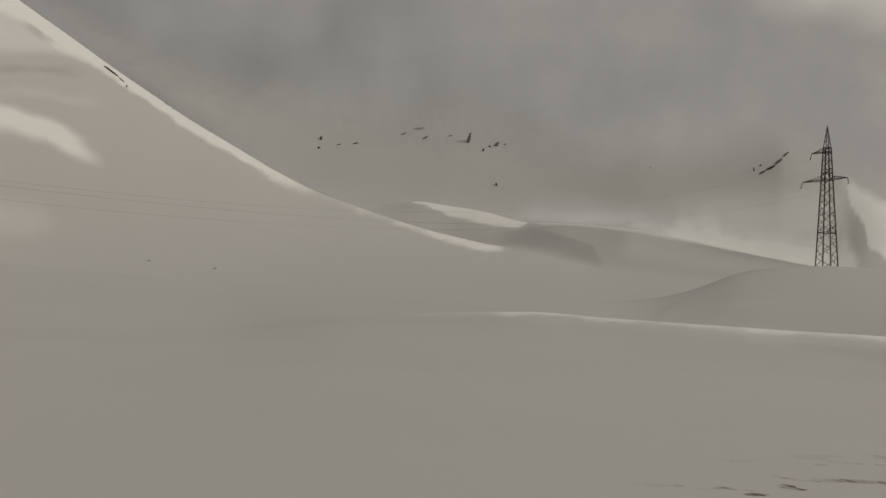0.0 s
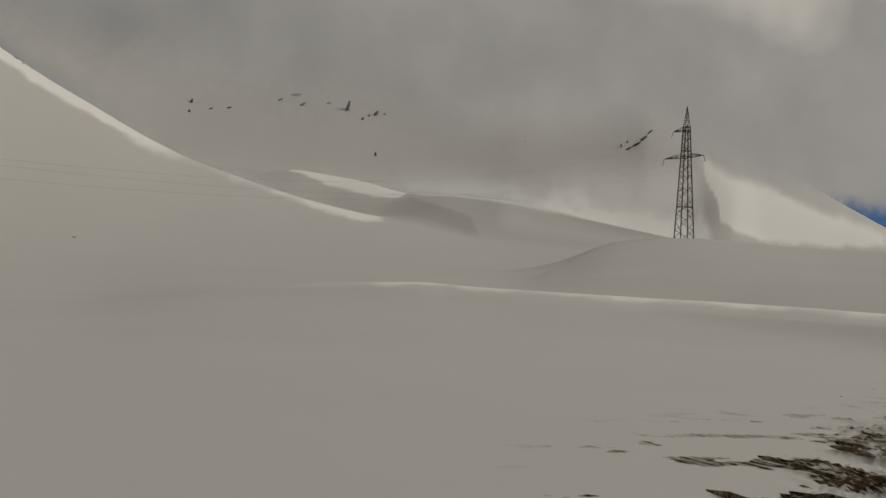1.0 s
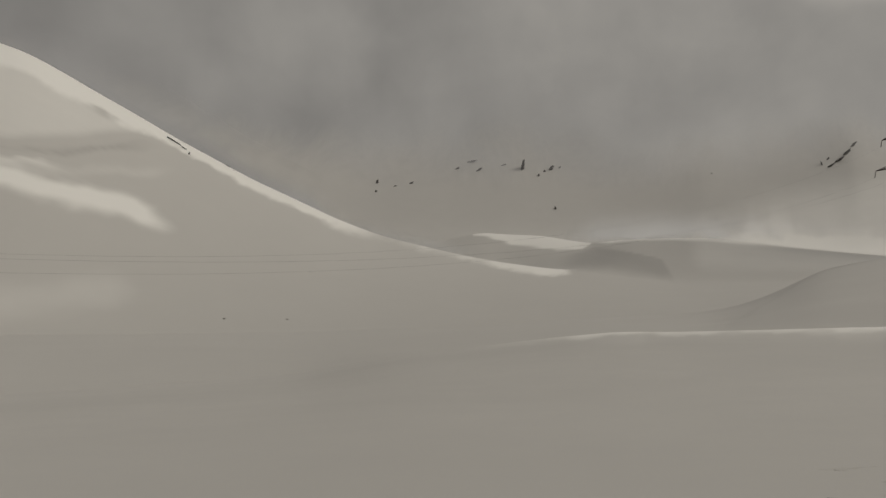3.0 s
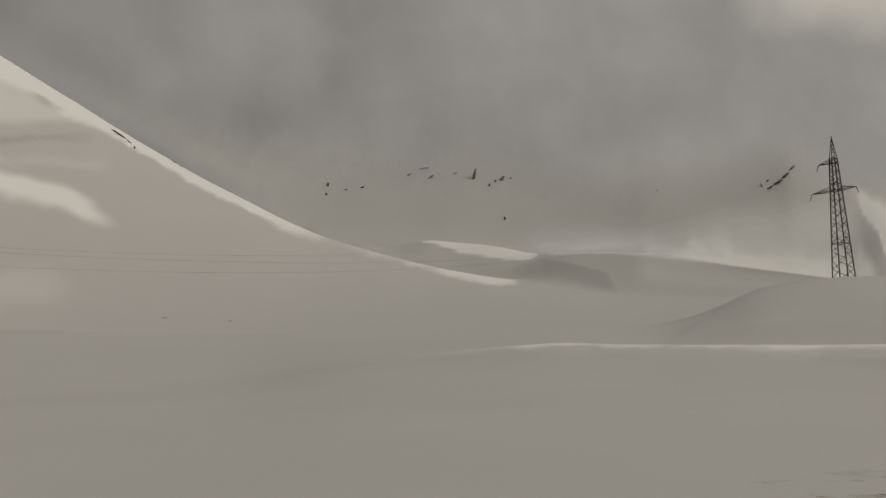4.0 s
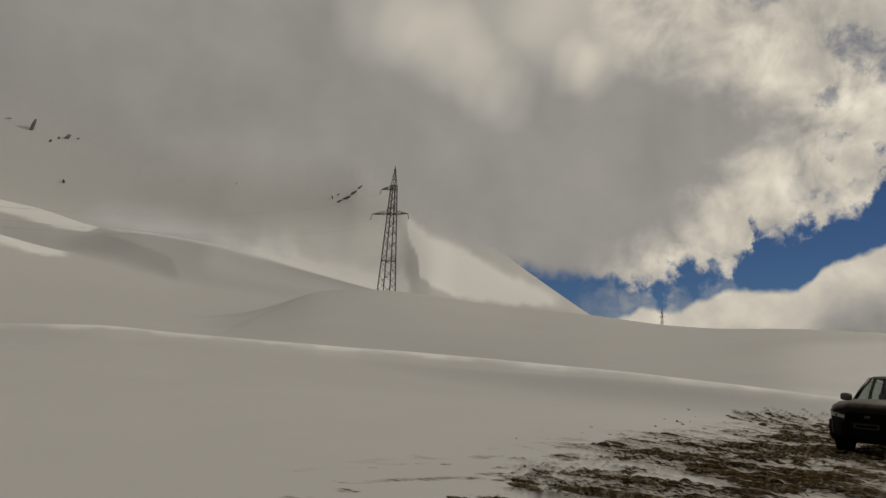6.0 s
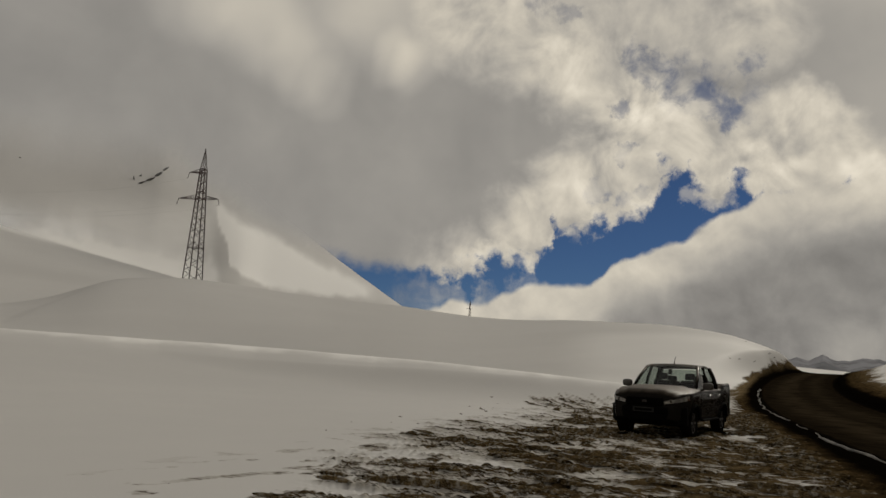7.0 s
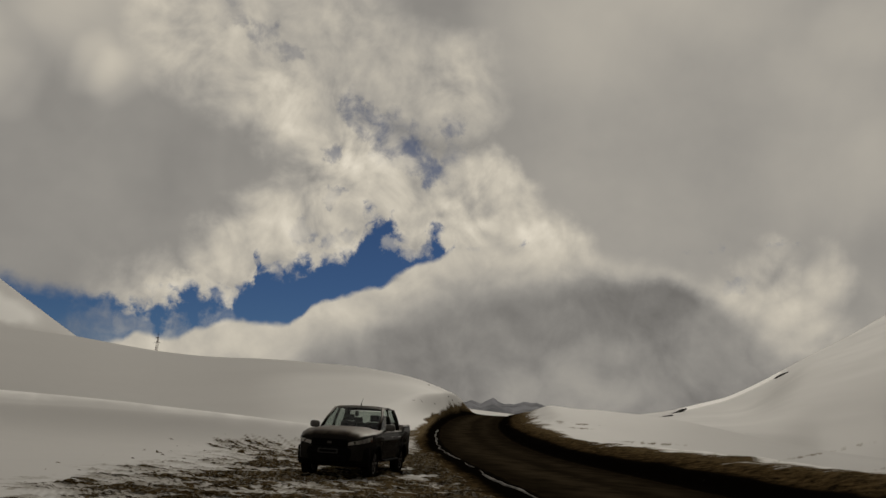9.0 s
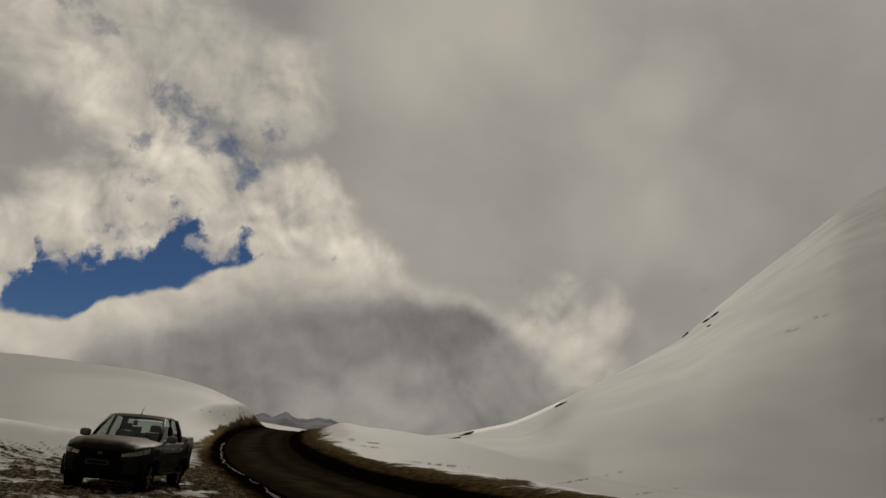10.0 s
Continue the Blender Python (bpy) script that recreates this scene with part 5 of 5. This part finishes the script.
def truck():
    top = new("pickup_truck")
    ys = np.unique(np.concatenate([np.linspace(-2.62, 2.60, 70), [a + WHEEL * 1.18 * math.cos(t) for a in AXLES for t in np.linspace(0, math.pi, 15)]]))

    def low(y):
        z = 0.40
        for a in AXLES:
            d = WHEEL * 1.18
            if abs(y - a) < d:
                z = max(z, 0.36 + math.sqrt(d * d - (y - a) ** 2))
        if y > 2.1:
            z = max(z, 0.40 + (y - 2.1) * 0.12)
        return z

    def wide(y):
        w = 0.905
        if y > 1.75:
            w -= 0.20 * ((y - 1.75) / 0.85) ** 2.2
        if y < -2.3:
            w -= 0.05 * ((-2.3 - y) / 0.32) ** 2
        for a in AXLES:
            w += 0.045 * math.exp(-(((y - a) / 0.46) ** 4))
        return w

    def belt(y):
        # shoulder height along the side
        return float(np.interp(y, [-2.62, -1.35, -1.15, 0.9, 1.7, 2.3, 2.5, 2.6], [1.33, 1.31, 1.16, 1.13, 1.09, 1.04, 1.0, 0.94]))

    def crown(y):
        # height along the middle of bonnet and bed
        return float(np.interp(y, [-2.62, -2.55, -2.54, -1.32, -1.3, -1.15, 0.75, 1.1, 1.8, 2.25, 2.45, 2.56, 2.6], [1.33, 1.33, 0.72, 0.72, 1.29, 1.19, 1.18, 1.23, 1.21, 1.17, 1.13, 1.07, 1.0]))

    def section(y):
        z0, z1, w, c = low(y), belt(y), wide(y), crown(y)
        pts = []
        for f, bulge in ((0.0, -0.035), (0.12, -0.008), (0.35, 0.0), (0.55, 0.004), (0.72, 0.012), (0.88, 0.004), (1.0, -0.02)):
            pts.append((w + bulge, z0 + (z1 - z0) * f))
        pts.append((w - 0.05, z1 + 0.012))
        bed = y < -1.31
        if bed:
            pts += [(w - 0.09, z1 + 0.012), (w - 0.13, z1 - 0.01 if c > 1 else c + 0.02), (w * 0.5, c), (0.0, c)]
        else:
            rise_z = z1 + 0.02
            pts += [(w - 0.13, rise_z + (c - rise_z) * 0.45), (w * 0.68, rise_z + (c - rise_z) * 0.62), (w * 0.56, c + 0.004), (0.0, c + 0.012)]
        return pts

    bm = bmesh.new()
    rings = []
    for y in ys:
        s = section(y)
        ring = [bm.verts.new((-x, y, z)) for x, z in s] + [bm.verts.new((x, y, z)) for x, z in reversed(s[:-1])]
        rings.append(ring)
    for p, q in zip(rings, rings[1:]):
        for i in range(len(p) - 1):
            bm.faces.new((p[i], q[i], q[i + 1], p[i + 1]))
    bm.faces.new(rings[0])
    bm.faces.new(rings[-1][::-1])
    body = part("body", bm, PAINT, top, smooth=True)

    bm = bmesh.new()
    box(bm, (1.50, 4.9, 0.30), pose(0, 0.0, 0.50), 0.05)
    for a in AXLES:
        bar(bm, (-0.7, a, 0.37), (0.7, a, 0.37), 0.10, 8)
    part("underbody", bm, BLACK, top)

    # wheel arch lips
    for a in AXLES:
        for s in (-1, 1):
            bm = bmesh.new()
            d = WHEEL * 1.18
            pts = [(s * (wide(a + d * math.cos(t)) + 0.0), a + d * math.cos(t), 0.36 + d * math.sin(t)) for t in np.linspace(0.2, math.pi - 0.2, 17)]
            tube(bm, pts, 0.035, 6)
            part("wheel_arch", bm, BLACK, body, "black wheel arch lip", smooth=True)

    # cab: roof, pillars, panes
    A0, A1 = (0.78, 1.00, 1.17), (0.655, 0.24, 1.715)
    B0, B1 = (0.83, -0.10, 1.12), (0.675, -0.16, 1.74)
    C0, C1 = (0.83, -1.06, 1.14), (0.675, -0.86, 1.725)
    D0, D1 = (0.78, -1.27, 1.18), (0.655, -1.00, 1.705)
    bm = bmesh.new()
    rows = []
    for y, w, z in ((0.29, 0.665, 1.70), (0.15, 0.685, 1.75), (-0.1, 0.695, 1.77), (-0.45, 0.695, 1.772), (-0.8, 0.69, 1.76), (-0.98, 0.675, 1.735), (-1.05, 0.655, 1.70)):
        row = []
        for f in (-1.0, -0.94, -0.8, -0.4, 0.0, 0.4, 0.8, 0.94, 1.0):
            row.append(bm.verts.new((w * f, y, z + 0.03 * (1 - f * f) - (0.045 if abs(f) == 1 else 0))))
        rows.append(row)
    for p, q in zip(rows, rows[1:]):
        for i in range(8):
            bm.faces.new((p[i], p[i + 1], q[i + 1], q[i]))
    bmesh.ops.solidify(bm, geom=bm.faces[:], thickness=0.035)
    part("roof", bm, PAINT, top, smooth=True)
    for s in (-1, 1):
        for name, p, q, w in (("front_pillar", A0, A1, 0.055), ("middle_pillar", B0, B1, 0.065), ("rear_pillar", C0, C1, 0.07), ("rear_corner", D0, D1, 0.085)):
            bm = bmesh.new()
            mid = ((p[0] + q[0]) / 2 + 0.025, (p[1] + q[1]) / 2, (p[2] + q[2]) / 2)
            tube(bm, [(s * c[0], c[1], c[2]) for c in (p, mid, q)], [w * 0.75, w * 0.7, w * 0.65], 8)
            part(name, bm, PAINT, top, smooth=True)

    def pane(name, corners, bulge=0.03):
        bm = bmesh.new()
        n = 6
        a, b, c, d = [Vector(q) for q in corners]
        normal = (b - a).cross(d - a).normalized()
        grid = []
        for i in range(n + 1):
            row = []
            for j in range(n + 1):
                u, v = i / n, j / n
                p = a.lerp(b, u).lerp(d.lerp(c, u), v)
                row.append(bm.verts.new(p + normal * bulge * (4 * u * (1 - u))))
            grid.append(row)
        for i in range(n):
            for j in range(n):
                bm.faces.new((grid[i][j], grid[i + 1][j], grid[i + 1][j + 1], grid[i][j + 1]))
        ob = part(name, bm, GLASS, top, smooth=True)
        ob.visible_shadow = False
        return ob

    wind = pane("windscreen", [(-0.76, 0.99, 1.175), (0.76, 0.99, 1.175), (0.645, 0.245, 1.715), (-0.645, 0.245, 1.715)], -0.05)
    pane("rear_window", [(-0.74, -1.26, 1.19), (0.74, -1.26, 1.19), (0.635, -1.01, 1.69), (-0.635, -1.01, 1.69)], 0.02)
    for s in (-1, 1):
        pane("side_window", [(s * 0.815, 0.86, 1.14), (s * 0.83, -0.06, 1.14), (s * 0.68, -0.12, 1.71), (s * 0.67, 0.26, 1.69)], 0.012 * s)
        pane("side_window", [(s * 0.83, -0.16, 1.14), (s * 0.825, -1.02, 1.16), (s * 0.68, -0.84, 1.70), (s * 0.68, -0.20, 1.715)], 0.012 * s)
    for x in (-0.28, 0.22):
        bm = bmesh.new()
        tube(bm, [(x, 1.02, 1.175), (x + 0.18, 0.99, 1.18), (x + 0.42, 0.94, 1.20)], 0.012, 5)
        part("wiper", bm, BLACK, wind)
    bm = bmesh.new()
    box(bm, (0.10, 0.03, 0.13), pose(0.0, 0.42, 1.58), 0.01)
    part("inner_mirror", bm, PLATE, wind)

    # inside
    bm = bmesh.new()
    box(bm, (1.40, 0.45, 0.22), pose(0, 0.82, 1.06), 0.06)
    part("dashboard", bm, BLACK, top)
    bm = bmesh.new()
    ring = [(-0.36 + 0.18 * math.cos(t), 0.52 + 0.06 * math.sin(t), 1.12 + 0.17 * math.sin(t)) for t in np.linspace(0, 2 * math.pi, 20)]
    tube(bm, ring, 0.016, 6)
    bar(bm, (-0.53, 0.52, 1.12), (-0.19, 0.52, 1.12), 0.03)
    part("steering_wheel", bm, BLACK, top, smooth=True)
    for x, y, wseat in ((-0.36, 0.05, 0.46), (0.36, 0.05, 0.46), (-0.36, -0.85, 0.5), (0.36, -0.85, 0.5)):
        bm = bmesh.new()
        box(bm, (wseat, 0.16, 0.62), pose(x, y - 0.12, 1.08, 10), 0.05)
        box(bm, (wseat, 0.5, 0.16), pose(x, y + 0.15, 0.80), 0.05)
        seat = part("seat", bm, CLOTH, top)
        bm = bmesh.new()
        box(bm, (0.26, 0.10, 0.17), pose(x, y - 0.20, 1.49 if y > -0.5 else 1.45, 8), 0.04)
        part("headrest", bm, CLOTH, seat)

    # doors as panels a little proud of the side, with seams between them
    def door(s, y0, y1):
        bm = bmesh.new()
        n, rows_n = 14, 7
        outer, inner = [], []
        for i in range(n + 1):
            y = y0 + (y1 - y0) * i / n
            z0, z1, w = max(low(y), 0.44), belt(y) - 0.015, wide(y)
            co, ci = [], []
            for j in range(rows_n + 1):
                f = j / rows_n
                x = w + 0.008 + float(np.interp(f, [0, 0.12, 0.35, 0.55, 0.72, 0.88, 1], [-0.03, -0.006, 0.0, 0.004, 0.012, 0.004, -0.018]))
                z = z0 + (z1 - z0) * f
                co.append(bm.verts.new((s * x, y, z)))
                ci.append(bm.verts.new((s * (x - 0.03), y, z)))
            outer.append(co)
            inner.append(ci)
        for i in range(n):
            for j in range(rows_n):
                bm.faces.new((outer[i][j], outer[i + 1][j], outer[i + 1][j + 1], outer[i][j + 1]))
        rim = [outer[i][0] for i in range(n + 1)] + outer[n][1:] + [outer[i][rows_n] for i in range(n - 1, -1, -1)] + outer[0][1:-1][::-1]
        rim_in = [inner[i][0] for i in range(n + 1)] + inner[n][1:] + [inner[i][rows_n] for i in range(n - 1, -1, -1)] + inner[0][1:-1][::-1]
        for i in range(len(rim)):
            j = (i + 1) % len(rim)
            bm.faces.new((rim[i], rim[j], rim_in[j], rim_in[i]))
        for q in [q for q in bm.verts if not q.link_faces]:
            bm.verts.remove(q)
        bmesh.ops.recalc_face_normals(bm, faces=bm.faces)
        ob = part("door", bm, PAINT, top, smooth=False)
        bm = bmesh.new()
        yh = y1 + 0.16
        tube(bm, [(s * (wide(yh) + 0.012), yh - 0.09, 1.01), (s * (wide(yh) + 0.05), yh - 0.05, 1.015), (s * (wide(yh) + 0.05), yh + 0.05, 1.015), (s * (wide(yh) + 0.012), yh + 0.09, 1.01)], 0.018, 6)
        part("handle", bm, CHROME, ob, "chrome door handle", smooth=True)

    for s in (-1, 1):
        door(s, 0.93, -0.10)
        door(s, -0.12, -0.98)
        # wing mirrors
        bm = bmesh.new()
        bmesh.ops.create_uvsphere(bm, u_segments=18, v_segments=12, radius=1.0)
        for q in bm.verts:
            c = [math.copysign(abs(e) ** 0.6, e) for e in q.co]
            q.co = pose(s * 1.03, 0.76, 1.25, 0, 0, s * -8) @ Vector((c[0] * 0.13, min(max(c[1], -0.9), 1.0) * 0.07, c[2] * 0.09))
        bar(bm, (s * 0.84, 0.78, 1.13), (s * 0.97, 0.77, 1.19), 0.05)
        mirror = part("wing_mirror", bm, SHELL, top, smooth=True)
        bm = bmesh.new()
        box(bm, (0.19, 0.006, 0.13), pose(s * 1.03, 0.692, 1.25, 0, 0, s * -8), 0.002)
        part("mirror_glass", bm, CHROME, mirror)
        # headlamps wrap round the corner
        bm = bmesh.new()
        fore = []
        for i in range(11):
            f = i / 10
            if f < 0.4:
                x, y = 0.46 + 0.6 * f, 2.615
            else:
                y = 2.60 - 0.52 * (f - 0.4) / 0.6
                x = wide(y) + 0.014
            zb, zt = 0.80 + 0.11 * f, 0.87 + 0.155 * f
            fore.append([bm.verts.new((s * x, y, zb)), bm.verts.new((s * (x + 0.004), y + 0.006, (zb + zt) / 2)), bm.verts.new((s * (x - 0.008), y - 0.01, zt))])
        for p, q in zip(fore, fore[1:]):
            for j in range(2):
                bm.faces.new((p[j], q[j], q[j + 1], p[j + 1]))
        bmesh.ops.solidify(bm, geom=bm.faces[:], thickness=0.02)
        lamp = part("headlamp", bm, LAMP_GLASS, top, "clear wrap-round headlamp", smooth=True)
        bm = bmesh.new()
        lathe(bm, [(0.0, 0.0), (0.03, 0.0), (0.035, 0.008), (0.0, 0.012)], pose(s * 0.62, 2.61, 0.87, 0, 0, 90), 16, False)
        part("reflector", bm, SHELL, lamp)
        bm = bmesh.new()
        box(bm, (0.07, 0.03, 0.06), pose(s * (wide(2.12) + 0.012), 2.12, 0.93, 0, 0, s * -80), 0.01)
        part("indicator", bm, AMBER, lamp)
        # fog lamps
        bm = bmesh.new()
        lathe(bm, [(0.0, 0.0), (0.05, 0.0), (0.055, 0.02), (0.0, 0.03)], pose(s * 0.64, 2.52, 0.60, 0, 0, 90), 14, False)
        part("fog_lamp", bm, LAMP_GLASS, top)
        bm = bmesh.new()
        box(bm, (0.10, 0.05, 0.30), pose(s * 0.80, -2.63, 0.98), 0.015)
        part("tail_lamp", bm, AMBER, top, "red tail lamp")
        bm = bmesh.new()
        box(bm, (0.26, 0.02, 0.28), pose(s * 0.78, AXLES[1] - 0.50, 0.42), 0.004)
        part("mud_flap", bm, BLACK, top)
        bm = bmesh.new()
        box(bm, (0.14, 1.7, 0.05), pose(s * 0.90, 0.05, 0.42), 0.02)
        part("side_step", bm, BLACK, top)

    # front: grille with bright bars, bumper, plate
    bm = bmesh.new()
    box(bm, (0.88, 0.06, 0.19), pose(0, 2.60, 0.85), 0.025)
    grille = part("grille", bm, BLACK, top, "black radiator grille")
    for z, y in ((0.80, 2.634), (0.915, 2.634)):
        bm = bmesh.new()
        box(bm, (0.78, 0.02, 0.022), pose(0, y, z), 0.006)
        part("grille_bar", bm, BLACK, grille)
    bm = bmesh.new()
    box(bm, (0.11, 0.014, 0.055), pose(0, 2.638, 0.858), 0.006)
    part("badge", bm, ALLOY, grille, "small bright badge")
    bm = bmesh.new()
    rows = []
    for i in range(13):
        f = i / 6 - 1
        y = 2.66 - 0.40 * abs(f) ** 3
        x = 0.885 * f
        rows.append([bm.verts.new((x, y - 0.02, 0.76)), bm.verts.new((x, y + 0.035, 0.72)), bm.verts.new((x, y + 0.04, 0.60)), bm.verts.new((x, y, 0.38)), bm.verts.new((x, y - 0.16, 0.31)), bm.verts.new((x, y - 0.2, 0.74))])
    for p, q in zip(rows, rows[1:]):
        for j in range(6):
            bm.faces.new((p[j], p[(j + 1) % 6], q[(j + 1) % 6], q[j]))
    bm.faces.new(rows[0])
    bm.faces.new(rows[-1][::-1])
    bmesh.ops.recalc_face_normals(bm, faces=bm.faces)
    bumper = part("front_bumper", bm, BLACK, top, smooth=True)
    bm = bmesh.new()
    box(bm, (0.95, 0.04, 0.13), pose(0, 2.69, 0.50), 0.015)
    part("air_intake", bm, BLACK, bumper)
    bm = bmesh.new()
    box(bm, (0.50, 0.015, 0.11), pose(0, 2.712, 0.665), 0.004)
    plate = part("number_plate", bm, PLATE, bumper, "pale plate with a dark bar")
    bm = bmesh.new()
    box(bm, (0.40, 0.004, 0.05), pose(0, 2.7225, 0.665))
    part("plate_bar", bm, BLACK, plate)
    bm = bmesh.new()
    box(bm, (1.70, 0.16, 0.20), pose(0, -2.68, 0.55), 0.04)
    part("rear_bumper", bm, BLACK, top)
    bm = bmesh.new()
    tube(bm, [(0.0, 0.05, 1.79), (0.0, 0.02, 1.86), (0.0, -0.10, 1.98)], [0.018, 0.008, 0.004], 6)
    part("aerial", bm, BLACK, top)

    for a in AXLES:
        for s in (-1, 1):
            wheel = new("wheel")
            wheel.parent = top
            m = pose(s * 0.775, a, WHEEL)
            bm = bmesh.new()
            r = WHEEL
            lathe(bm, [(r - 0.135, -0.10), (r - 0.04, -0.125), (r - 0.008, -0.105), (r, -0.06), (r - 0.010, -0.02), (r, 0.0), (r - 0.010, 0.02), (r, 0.06), (r - 0.008, 0.105), (r - 0.04, 0.125), (r - 0.135, 0.10)], m, 36)
            part("tyre", bm, RUBBER, wheel, smooth=True)
            bm = bmesh.new()
            ri = r - 0.13
            lathe(bm, [(ri, -0.10), (ri - 0.02, -0.09), (ri - 0.025, 0.0), (ri - 0.02, 0.09), (ri, 0.10)], m, 28)
            for i in range(6):
                t = 2 * math.pi * i / 6
                c, e = Vector((s * 0.07, 0.05 * math.cos(t), 0.05 * math.sin(t))), Vector((s * 0.085, (ri - 0.01) * math.cos(t), (ri - 0.01) * math.sin(t)))
                bar(bm, m @ c, m @ e, 0.05)
            lathe(bm, [(0.0, 0.085 * s), (0.06, 0.08 * s), (0.06, 0.03 * s), (0.0, 0.03 * s)], m, 14, False)
            part("rim", bm, ALLOY, wheel, smooth=False)
    return tagged(top, "dark grey double-cab pickup truck, muddy, parked on the lay-by", "truck")


TRUCK = (18.81, 9.13, 100.6)
pickup = truck()
gz = np.mean([height(TRUCK[0] + dx, TRUCK[1] + dy) for dx in (-1.5, 0, 1.5) for dy in (-0.8, 0, 0.8)])
pickup.matrix_world = pose(TRUCK[0], TRUCK[1], float(gz) - 0.03, 0, 0, TRUCK[2])
